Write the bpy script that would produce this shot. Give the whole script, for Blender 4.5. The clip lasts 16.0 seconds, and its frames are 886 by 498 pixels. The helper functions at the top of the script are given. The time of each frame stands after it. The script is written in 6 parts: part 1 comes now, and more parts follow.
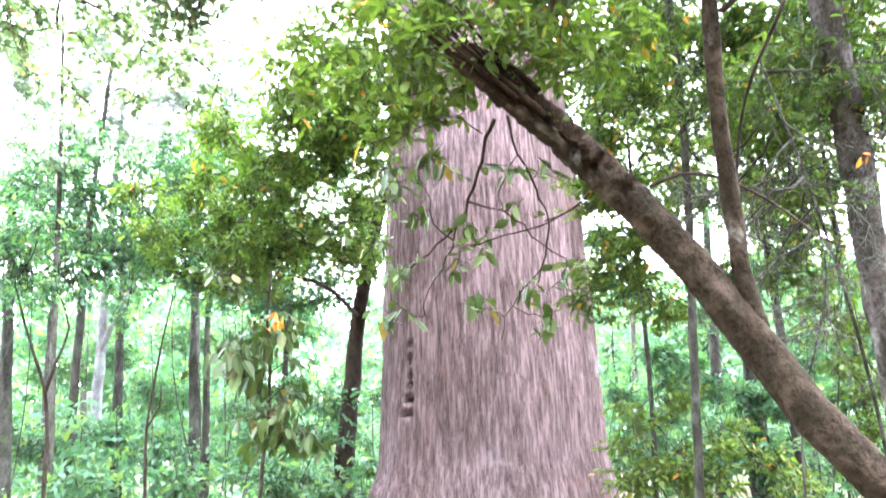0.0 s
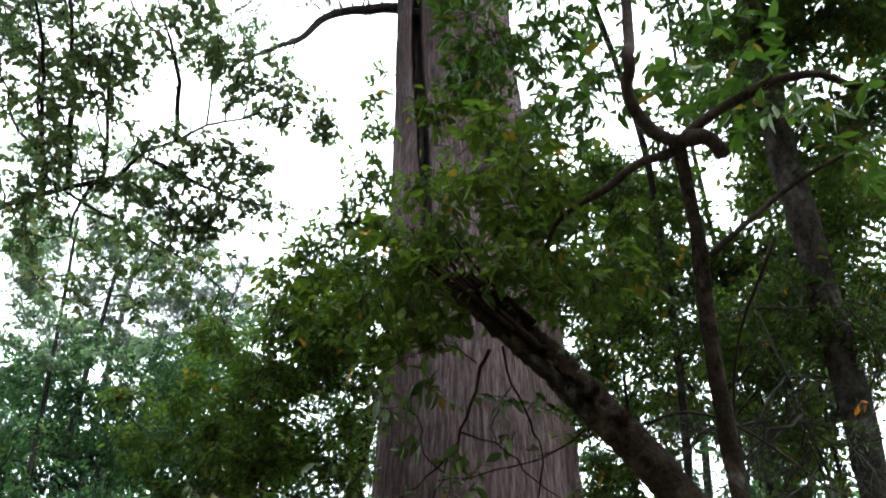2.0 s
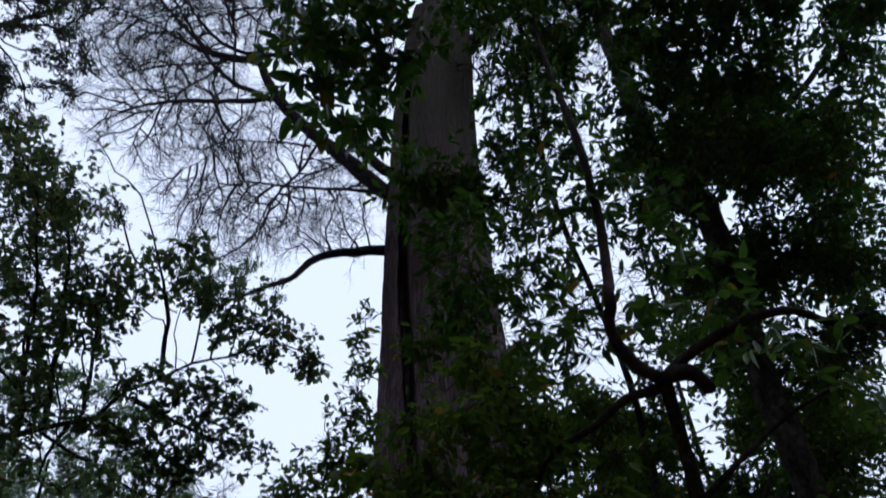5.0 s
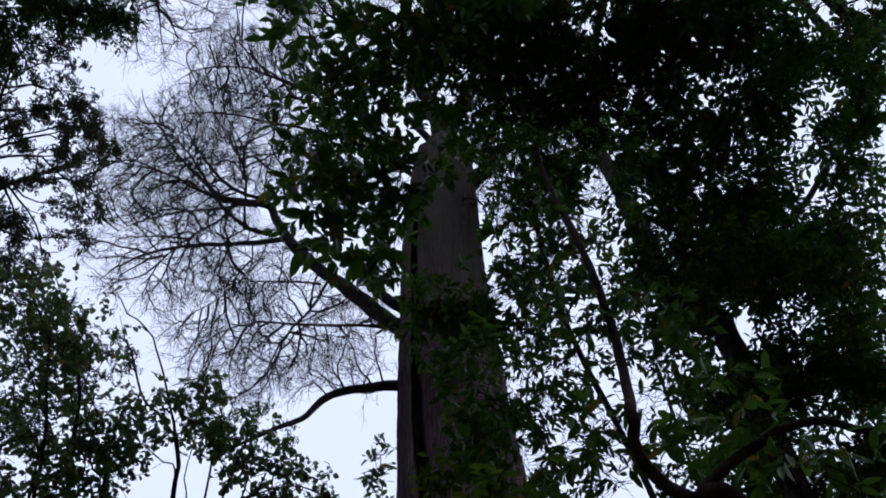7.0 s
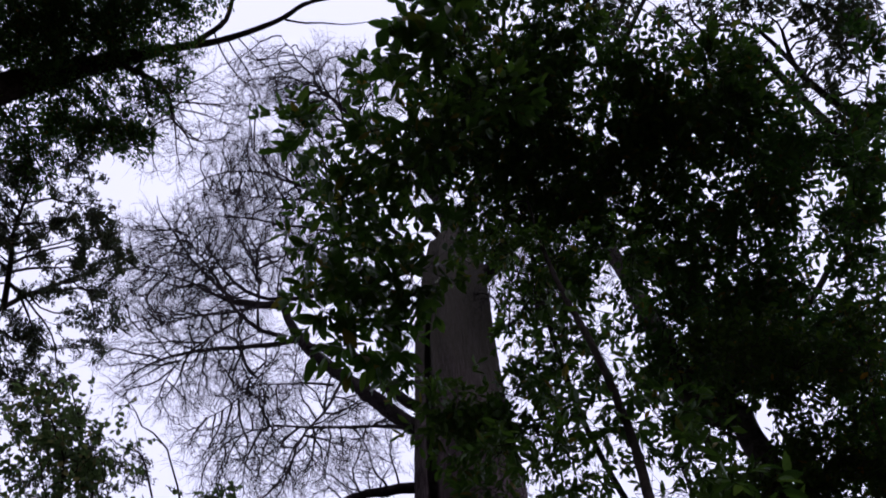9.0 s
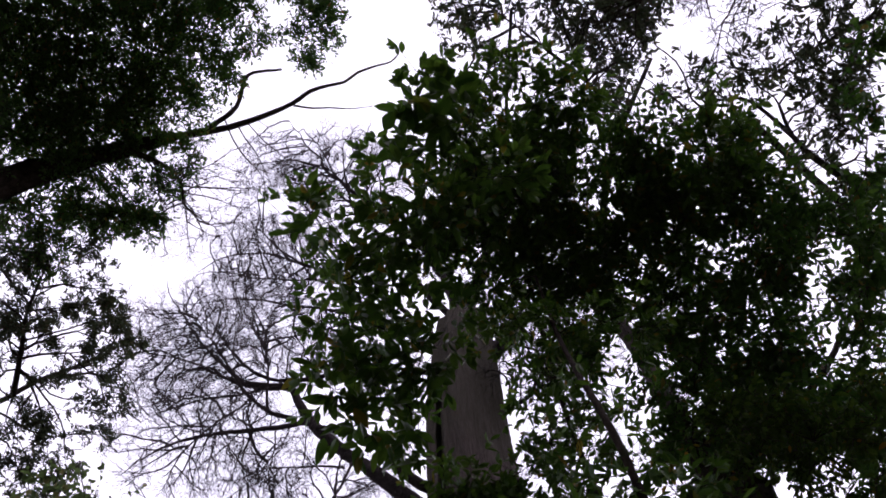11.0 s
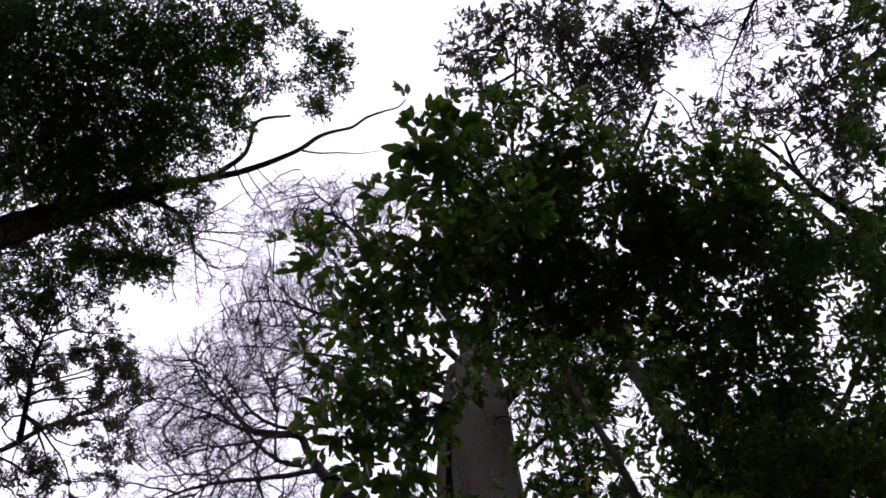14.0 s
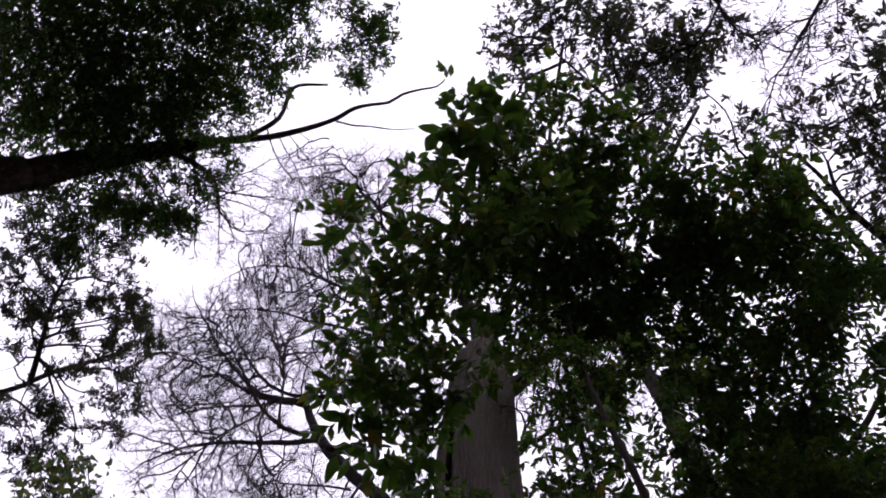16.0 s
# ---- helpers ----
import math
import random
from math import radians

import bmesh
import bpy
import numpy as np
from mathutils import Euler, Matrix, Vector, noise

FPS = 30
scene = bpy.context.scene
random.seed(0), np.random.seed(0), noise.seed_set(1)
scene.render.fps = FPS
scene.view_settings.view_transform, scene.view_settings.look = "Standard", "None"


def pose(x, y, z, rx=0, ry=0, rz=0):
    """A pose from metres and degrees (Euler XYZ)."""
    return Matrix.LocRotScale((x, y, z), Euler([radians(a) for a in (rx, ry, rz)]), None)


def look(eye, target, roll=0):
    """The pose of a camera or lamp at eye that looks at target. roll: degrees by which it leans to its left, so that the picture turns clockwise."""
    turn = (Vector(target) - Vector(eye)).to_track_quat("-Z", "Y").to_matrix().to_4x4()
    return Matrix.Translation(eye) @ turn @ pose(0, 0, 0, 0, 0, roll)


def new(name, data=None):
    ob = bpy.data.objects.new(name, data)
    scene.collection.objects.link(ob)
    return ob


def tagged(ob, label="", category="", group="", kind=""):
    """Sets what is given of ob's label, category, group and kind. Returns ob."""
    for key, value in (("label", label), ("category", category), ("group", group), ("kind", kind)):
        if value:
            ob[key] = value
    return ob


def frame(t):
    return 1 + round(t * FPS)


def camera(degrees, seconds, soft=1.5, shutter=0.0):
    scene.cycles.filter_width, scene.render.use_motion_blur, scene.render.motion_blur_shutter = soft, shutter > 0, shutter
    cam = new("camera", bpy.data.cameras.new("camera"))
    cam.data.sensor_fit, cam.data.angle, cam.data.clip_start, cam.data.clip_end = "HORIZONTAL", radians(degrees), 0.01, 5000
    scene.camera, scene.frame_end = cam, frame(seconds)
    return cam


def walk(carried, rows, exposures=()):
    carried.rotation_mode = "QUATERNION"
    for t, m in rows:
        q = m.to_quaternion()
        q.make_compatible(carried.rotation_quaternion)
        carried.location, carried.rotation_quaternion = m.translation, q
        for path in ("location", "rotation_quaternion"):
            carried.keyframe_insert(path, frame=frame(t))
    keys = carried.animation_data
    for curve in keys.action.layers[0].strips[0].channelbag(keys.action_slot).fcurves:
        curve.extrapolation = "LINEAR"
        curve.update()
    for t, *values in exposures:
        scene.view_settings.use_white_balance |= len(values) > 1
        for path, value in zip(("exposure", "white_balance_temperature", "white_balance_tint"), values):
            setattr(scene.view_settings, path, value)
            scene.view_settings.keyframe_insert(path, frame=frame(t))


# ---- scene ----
cam = camera(57.3, 16.0, soft=1.7, shutter=0.5)

# The camera stands on the forest floor and tilts up: seconds, place, heading, pitch, lean.
PATH = [
    (0.0, 0.000, 0.000, 1.600, -0.84, 14.14, -2.03),
    (0.5, 0.001, 0.002, 1.606, -0.81, 18.05, -1.56),
    (1.0, -0.002, -0.021, 1.636, -0.43, 22.53, 0.09),
    (1.5, -0.001, -0.036, 1.657, -0.89, 26.02, -0.07),
    (2.0, 0.005, -0.020, 1.687, -1.45, 28.85, 0.11),
    (2.5, 0.022, 0.007, 1.709, -1.68, 31.28, 0.09),
    (3.0, 0.025, 0.017, 1.719, -2.12, 33.11, -0.77),
    (3.5, 0.015, 0.002, 1.747, -2.22, 35.17, -0.70),
    (4.0, -0.006, -0.023, 1.682, -2.33, 38.01, -1.36),
    (4.5, -0.019, -0.070, 1.684, -2.50, 41.56, -1.28),
    (5.0, -0.004, -0.028, 1.678, -2.96, 45.48, -1.10),
    (7.5, -0.025, 0.037, 1.646, -2.20, 56.46, -3.70),
    (8.0, -0.032, 0.017, 1.637, -1.97, 57.91, -3.88),
    (8.5, -0.007, -0.037, 1.651, -1.46, 59.67, -3.56),
    (9.0, -0.013, -0.069, 1.653, -1.64, 61.57, -4.36),
    (11.5, -0.024, -0.087, 1.594, -1.34, 67.89, -5.36),
    (12.0, -0.008, -0.064, 1.603, 0.25, 68.69, -3.23),
    (12.5, 0.001, -0.019, 1.588, 1.13, 69.53, -2.46),
    (13.0, 0.013, -0.016, 1.573, 0.71, 69.52, -3.00),
    (13.5, 0.013, 0.021, 1.579, 0.57, 70.03, -3.93),
    (14.0, 0.021, 0.035, 1.574, -0.10, 70.67, -4.64),
    (14.5, 0.018, 0.048, 1.595, -0.72, 70.89, -5.07),
    (15.0, -0.032, 0.037, 1.611, -1.33, 70.71, -5.60),
    (15.5, -0.003, 0.039, 1.661, 0.96, 70.43, -0.42),
    (16.0, -0.091, 0.017, 1.696, 3.35, 69.30, 4.36),
]
# Stops and white balance: the picture darkens as the bright sky fills it.
EXPOSURES = [
    (0.0, 5.62, 6000, 11), (0.5, 5.15, 6050, 11), (1.0, 4.4, 6150, 5), (1.5, 3.7, 6250, 1), (2.0, 2.6, 6200, 0), (2.5, 1.5, 6200, 3),
    (3.0, 0.62, 6100, 6), (3.5, 0.15, 5800, 8), (4.0, 0.05, 5650, 9), (5.0, 0.03, 5450, 14), (7.5, -0.05, 5500, 23), (8.0, -0.05, 5650, 29),
    (9.0, 0.03, 5700, 30), (11.5, 0.72, 6200, 32), (15.0, 0.7, 6200, 33), (16.0, 0.6, 6200, 34)]
walk(cam, [(t, pose(x, y, z, 90 + pitch, 0, yaw) @ pose(0, 0, 0, 0, 0, lean)) for t, x, y, z, yaw, pitch, lean in PATH], EXPOSURES)

# ---- sky and sun: a bright overcast day ----
world = bpy.data.worlds.new("overcast_sky")
scene.world = world
world.use_nodes = True
wn = world.node_tree
wn.nodes.clear()
w_out = wn.nodes.new("ShaderNodeOutputWorld")
w_bg = wn.nodes.new("ShaderNodeBackground")
w_sky = wn.nodes.new("ShaderNodeTexSky")
w_sky.sky_type = "NISHITA"
w_sky.sun_disc = False
w_sky.sun_elevation = radians(58)
w_sky.sun_rotation = radians(138)
w_mix = wn.nodes.new("ShaderNodeMix")
w_mix.data_type = "RGBA"
w_mix.inputs["Factor"].default_value = 0.86
w_mix.inputs["B"].default_value = (9.2, 9.4, 9.9, 1)
wn.links.new(w_sky.outputs["Color"], w_mix.inputs["A"])
wn.links.new(w_mix.outputs["Result"], w_bg.inputs["Color"])
w_bg.inputs["Strength"].default_value = 0.11
wn.links.new(w_bg.outputs["Background"], w_out.inputs["Surface"])
sun_data = bpy.data.lights.new("sun", "SUN")
sun_data.energy, sun_data.angle, sun_data.color = 0.55, radians(30), (1.0, 0.96, 0.9)
sun = new("sun", sun_data)
sun.matrix_world = look((11, -3, 30), (0, 9, 2))


# ---- materials ----
def nodes_of(name):
    mat = bpy.data.materials.new(name)
    mat.use_nodes = True
    nt = mat.node_tree
    return mat, nt, nt.nodes["Principled BSDF"]


def tex_noise(nt, vector, scale, detail=4, rough=0.6):
    n = nt.nodes.new("ShaderNodeTexNoise")
    n.inputs["Scale"].default_value, n.inputs["Detail"].default_value, n.inputs["Roughness"].default_value = scale, detail, rough
    nt.links.new(vector, n.inputs["Vector"])
    return n.outputs["Fac"]


def ramp(nt, fac, stops):
    n = nt.nodes.new("ShaderNodeValToRGB")
    e = n.color_ramp.elements
    while len(e) < len(stops):
        e.new(0.5)
    for el, (p, c) in zip(e, stops):
        el.position, el.color = p, (*c, 1)
    nt.links.new(fac, n.inputs["Fac"])
    return n.outputs["Color"]


def mixed(nt, fac, a, b, blend="MIX"):
    n = nt.nodes.new("ShaderNodeMix")
    n.data_type, n.blend_type = "RGBA", blend
    for key, v in (("Factor", fac), ("A", a), ("B", b)):
        if isinstance(v, (int, float)):
            n.inputs[key].default_value = v
        elif isinstance(v, tuple):
            n.inputs[key].default_value = (*v, 1)
        else:
            nt.links.new(v, n.inputs[key])
    return n.outputs["Result"]


def bark(name, dark, mid, light, lichen, stretch=0.12, scale=9.0, lichen_at=0.56, moss=(0.06, 0.09, 0.03), bump=0.5, moss_at=0.62, patch=1.0, crisp=0.13, algae_shade=None):
    """Bark: streaks along the stem, pale lichen blotches, some moss."""
    mat, nt, bsdf = nodes_of(name)
    tc = nt.nodes.new("ShaderNodeTexCoord").outputs["Object"]
    mp = nt.nodes.new("ShaderNodeMapping")
    mp.inputs["Scale"].default_value = (1, 1, stretch)
    nt.links.new(tc, mp.inputs["Vector"])
    streak = tex_noise(nt, mp.outputs["Vector"], scale, 6, 0.68)
    fine = tex_noise(nt, mp.outputs["Vector"], scale * 4.3, 4, 0.6)
    blot = tex_noise(nt, tc, 1.3 * patch, 5, 0.62)
    blot2 = tex_noise(nt, tc, 2.9 * patch, 5, 0.65)
    col = ramp(nt, streak, [(0.5 - crisp, dark), (0.5, mid), (0.5 + crisp, light)])
    col = mixed(nt, ramp(nt, fine, [(0.35, (0, 0, 0)), (0.65, (0.55, 0.55, 0.55))]), col, light)
    tall = nt.nodes.new("ShaderNodeMapping")
    tall.inputs["Scale"].default_value = (1, 1, 0.3)
    nt.links.new(tc, tall.inputs["Vector"])
    broad = tex_noise(nt, tall.outputs["Vector"], 1.7 * patch, 4, 0.6)
    col = mixed(nt, 1.0, col, ramp(nt, broad, [(0.36, (0.62, 0.56, 0.54)), (0.5, (0.98, 0.94, 0.94)), (0.64, (1.3, 1.24, 1.28))]), "MULTIPLY")
    col = mixed(nt, ramp(nt, blot, [(lichen_at, (0, 0, 0)), (lichen_at + 0.12, (0.75, 0.75, 0.75))]), col, lichen)
    col = mixed(nt, ramp(nt, blot2, [(moss_at, (0, 0, 0)), (moss_at + 0.1, (0.7, 0.7, 0.7))]), col, moss)
    if algae_shade:
        # smoother, greener bark from some height up, darkened to imitate shade, its edge uneven
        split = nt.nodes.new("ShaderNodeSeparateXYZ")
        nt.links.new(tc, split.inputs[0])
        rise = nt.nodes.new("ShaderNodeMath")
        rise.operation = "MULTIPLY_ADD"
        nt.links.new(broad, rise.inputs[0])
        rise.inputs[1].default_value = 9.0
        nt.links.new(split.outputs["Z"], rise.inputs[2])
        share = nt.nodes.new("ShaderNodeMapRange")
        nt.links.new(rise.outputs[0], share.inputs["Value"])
        share.inputs["From Min"].default_value, share.inputs["From Max"].default_value = algae_shade[1] + 4.5, algae_shade[1] + 8.5
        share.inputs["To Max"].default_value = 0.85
        dulled = ramp(nt, fine, [(0.35, tuple(0.7 * v for v in algae_shade[0])), (0.65, tuple(1.35 * v for v in algae_shade[0]))])
        col = mixed(nt, share.outputs["Result"], col, dulled)
    nt.links.new(col, bsdf.inputs["Base Color"])
    bsdf.inputs["Roughness"].default_value = 0.92
    bsdf.inputs["Specular IOR Level"].default_value = 0.06
    bp = nt.nodes.new("ShaderNodeBump")
    bp.inputs["Strength"].default_value, bp.inputs["Distance"].default_value = bump, 0.02
    add = nt.nodes.new("ShaderNodeMath")
    nt.links.new(streak, add.inputs[0])
    nt.links.new(fine, add.inputs[1])
    nt.links.new(add.outputs[0], bp.inputs["Height"])
    nt.links.new(bp.outputs["Normal"], bsdf.inputs["Normal"])
    return mat


def leafy(name, deep, mid, pale, yellow, share=0.05, through_light=0.35, rough=0.55):
    """Leaves: each its own green, a few turned yellow or orange; light shines through."""
    mat, nt, bsdf = nodes_of(name)
    own = nt.nodes.new("ShaderNodeMath")
    own.operation = "ADD"
    nt.links.new(nt.nodes.new("ShaderNodeNewGeometry").outputs["Random Per Island"], own.inputs[0])
    nt.links.new(nt.nodes.new("ShaderNodeObjectInfo").outputs["Random"], own.inputs[1])
    part_of = nt.nodes.new("ShaderNodeMath")
    part_of.operation = "FRACT"
    nt.links.new(own.outputs[0], part_of.inputs[0])
    rnd = part_of.outputs[0]
    tc = nt.nodes.new("ShaderNodeTexCoord").outputs["Object"]
    big = tex_noise(nt, tc, 0.9, 3)
    vein = tex_noise(nt, tc, 60, 2)
    col = ramp(nt, rnd, [(0.0, deep), (0.5, mid), (1.0 - share - 0.02, pale), (1.0 - share, yellow)])
    col = mixed(nt, ramp(nt, big, [(0.35, (0, 0, 0)), (0.7, (0.5, 0.5, 0.5))]), col, pale)
    col = mixed(nt, ramp(nt, vein, [(0.4, (0, 0, 0)), (0.7, (0.35, 0.35, 0.35))]), col, deep)
    nt.links.new(col, bsdf.inputs["Base Color"])
    bsdf.inputs["Roughness"].default_value = rough
    bsdf.inputs["Specular IOR Level"].default_value = 0.18
    tl = nt.nodes.new("ShaderNodeBsdfTranslucent")
    nt.links.new(mixed(nt, 1.0, col, (1.2, 1.4, 0.6), "MULTIPLY"), tl.inputs["Color"])
    mx = nt.nodes.new("ShaderNodeMixShader")
    mx.inputs["Fac"].default_value = through_light
    nt.links.new(bsdf.outputs["BSDF"], mx.inputs[1])
    nt.links.new(tl.outputs["BSDF"], mx.inputs[2])
    nt.links.new(mx.outputs["Shader"], nt.nodes["Material Output"].inputs["Surface"])
    return mat


def litter(name):
    mat, nt, bsdf = nodes_of(name)
    tc = nt.nodes.new("ShaderNodeTexCoord").outputs["Object"]
    a = tex_noise(nt, tc, 14, 6, 0.7)
    b = tex_noise(nt, tc, 0.5, 4)
    col = ramp(nt, a, [(0.3, (0.03, 0.02, 0.012)), (0.5, (0.1, 0.065, 0.035)), (0.7, (0.2, 0.14, 0.08))])
    col = mixed(nt, ramp(nt, b, [(0.45, (0, 0, 0)), (0.62, (0.7, 0.7, 0.7))]), col, (0.05, 0.085, 0.025))
    nt.links.new(col, bsdf.inputs["Base Color"])
    bsdf.inputs["Roughness"].default_value = 0.95
    bp = nt.nodes.new("ShaderNodeBump")
    bp.inputs["Strength"].default_value, bp.inputs["Distance"].default_value = 0.7, 0.03
    nt.links.new(a, bp.inputs["Height"])
    nt.links.new(bp.outputs["Normal"], bsdf.inputs["Normal"])
    return mat


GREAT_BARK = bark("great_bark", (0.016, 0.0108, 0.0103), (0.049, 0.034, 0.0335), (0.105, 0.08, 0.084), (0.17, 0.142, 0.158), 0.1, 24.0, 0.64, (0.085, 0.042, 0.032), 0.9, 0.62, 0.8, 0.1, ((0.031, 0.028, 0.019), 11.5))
# limb bark: the near-black base puts the backlit silhouette into the colour
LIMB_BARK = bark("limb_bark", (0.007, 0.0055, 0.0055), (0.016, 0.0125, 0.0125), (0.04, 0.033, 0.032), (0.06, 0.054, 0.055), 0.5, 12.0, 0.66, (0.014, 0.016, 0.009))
LOG_BARK = bark("log_bark", (0.0042, 0.0028, 0.0019), (0.0125, 0.0088, 0.0062), (0.036, 0.027, 0.02), (0.15, 0.148, 0.138), 1.0, 9.0, 0.64, (0.0075, 0.0068, 0.0032), 0.8, 0.5, 2.6)
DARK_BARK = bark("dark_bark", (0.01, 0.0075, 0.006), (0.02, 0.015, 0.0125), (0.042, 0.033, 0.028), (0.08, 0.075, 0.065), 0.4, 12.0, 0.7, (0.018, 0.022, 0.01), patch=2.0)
HORN_BARK = bark("hornbeam_bark", (0.012, 0.0098, 0.009), (0.034, 0.029, 0.0265), (0.078, 0.07, 0.066), (0.18, 0.174, 0.165), 0.7, 9.0, 0.6, (0.014, 0.012, 0.008), 0.8, 0.54, 3.2)
GREY_BARK = bark("grey_bark", (0.0085, 0.008, 0.0065), (0.021, 0.0205, 0.017), (0.048, 0.048, 0.042), (0.11, 0.115, 0.1), 0.5, 9.0, 0.58)
# bark paled to blue-grey to imitate haze over the far ash
HAZE_BARK = bark("haze_bark", (0.07, 0.07, 0.072), (0.12, 0.122, 0.128), (0.19, 0.195, 0.205), (0.24, 0.25, 0.25), 0.5, 9.0, 0.58)
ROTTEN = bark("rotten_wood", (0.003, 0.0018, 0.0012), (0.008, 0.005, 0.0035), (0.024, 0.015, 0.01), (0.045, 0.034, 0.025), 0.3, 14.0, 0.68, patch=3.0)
LEAF_BRIGHT = leafy("bright_leaf", (0.0249, 0.0424, 0.00946), (0.0512, 0.0848, 0.0154), (0.0989, 0.133, 0.027), (0.33, 0.13, 0.02), 0.006, 0.45)
LEAF_MAGNOLIA = leafy("magnolia_leaf", (0.026, 0.058, 0.015), (0.046, 0.095, 0.022), (0.08, 0.128, 0.028), (0.19, 0.12, 0.03), 0.03, 0.36, 0.35)
LEAF_DARK = leafy("dark_leaf", (0.023, 0.051, 0.018), (0.039, 0.085, 0.025), (0.066, 0.116, 0.03), (0.15, 0.08, 0.03), 0.03, 0.36)
# far leaves: a bluish cast in the green stands in for distance haze
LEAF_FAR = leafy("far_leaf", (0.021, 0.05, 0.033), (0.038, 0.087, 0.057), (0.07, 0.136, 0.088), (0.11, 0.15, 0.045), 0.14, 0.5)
LEAF_MID = leafy("mid_leaf", (0.0183, 0.0343, 0.0107), (0.0381, 0.0663, 0.016), (0.0686, 0.0977, 0.0229), (0.28, 0.12, 0.02), 0.006, 0.42)
# ash and hickory leaves, their green paled towards blue-grey to imitate haze
LEAF_HAZE = leafy("haze_leaf", (0.075, 0.108, 0.106), (0.125, 0.168, 0.165), (0.19, 0.25, 0.24), (0.15, 0.15, 0.12), 0.12, 0.62)
LEAF_REDBUD = leafy("redbud_leaf", (0.042, 0.06, 0.043), (0.068, 0.092, 0.063), (0.1, 0.128, 0.082), (0.15, 0.11, 0.08), 0.08, 0.64)
LEAF_BAY = leafy("bay_leaf", (0.026, 0.0475, 0.0125), (0.052, 0.0896, 0.0188), (0.0968, 0.137, 0.0296), (0.28, 0.12, 0.02), 0.005, 0.48)
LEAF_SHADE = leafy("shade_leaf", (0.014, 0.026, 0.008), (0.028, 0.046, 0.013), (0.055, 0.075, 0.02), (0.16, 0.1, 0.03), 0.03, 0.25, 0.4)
LEAF_ORANGE = leafy("orange_leaf", (0.16, 0.05, 0.012), (0.3, 0.1, 0.015), (0.42, 0.17, 0.02), (0.2, 0.12, 0.02), 0.1, 0.3)
# small leaves tinted faintly purple-brown to imitate colour fringing against the sky
LEAF_SMALL = leafy("small_leaf", (0.026, 0.034, 0.026), (0.045, 0.055, 0.04), (0.07, 0.08, 0.056), (0.09, 0.06, 0.055), 0.15, 0.25)
LITTER = litter("leaf_litter")

# ---- mesh tools ----
rng = np.random.default_rng(7)


def mesh_object(name, verts, faces, material, parent=None, label="", smooth=False):
    """One mesh object from arrays; faces is an (n, k) array or a list of such."""
    me = bpy.data.meshes.new(name)
    blocks = [np.asarray(b, np.int32) for b in (faces if isinstance(faces, list) else [faces]) if len(b)]
    verts = np.asarray(verts, np.float32)
    loops = np.concatenate([b.ravel() for b in blocks])
    sizes = np.concatenate([np.full(len(b), b.shape[1], np.int32) for b in blocks])
    me.vertices.add(len(verts))
    me.vertices.foreach_set("co", verts.ravel())
    me.loops.add(len(loops))
    me.loops.foreach_set("vertex_index", loops)
    me.polygons.add(len(sizes))
    me.polygons.foreach_set("loop_start", np.concatenate([[0], np.cumsum(sizes)[:-1]]).astype(np.int32))
    me.polygons.foreach_set("loop_total", sizes)
    if smooth:
        me.polygons.foreach_set("use_smooth", np.ones(len(sizes), bool))
    me.update(calc_edges=True)
    me.materials.append(material)
    ob = new(name, me)
    if parent is not None:
        ob.parent = parent
        ob.matrix_parent_inverse = parent.matrix_world.inverted()
    if label:
        ob["label"] = label
    return ob


def thing(name, place, label, category, group="", kind=""):
    ob = new(name)
    ob.empty_display_size = 0.2
    ob.matrix_world = Matrix.Translation(place)
    ob.location = place
    return tagged(ob, label, category, group, kind)


def smooth_line(pts, step=0.12):
    """Catmull-Rom through the points, at about even steps."""
    p = np.asarray(pts, float)[:, :3]
    if len(p) > 4:
        q = p.copy()
        q[1:-1] = (p[:-2] + 5 * p[1:-1] + p[2:]) / 7
        p = q
    e = np.vstack([2 * p[0] - p[1], p, 2 * p[-1] - p[-2]])
    out = []
    for i in range(1, len(e) - 2):
        n = max(2, int(np.linalg.norm(e[i + 1] - e[i]) / step))
        t = np.linspace(0, 1, n, endpoint=False)[:, None]
        a, b, c, d = e[i - 1], e[i], e[i + 1], e[i + 2]
        out.append(0.5 * (2 * b + (c - a) * t + (2 * a - 5 * b + 4 * c - d) * t**2 + (3 * b - a - 3 * c + d) * t**3))
    return np.vstack(out + [p[-1:]])


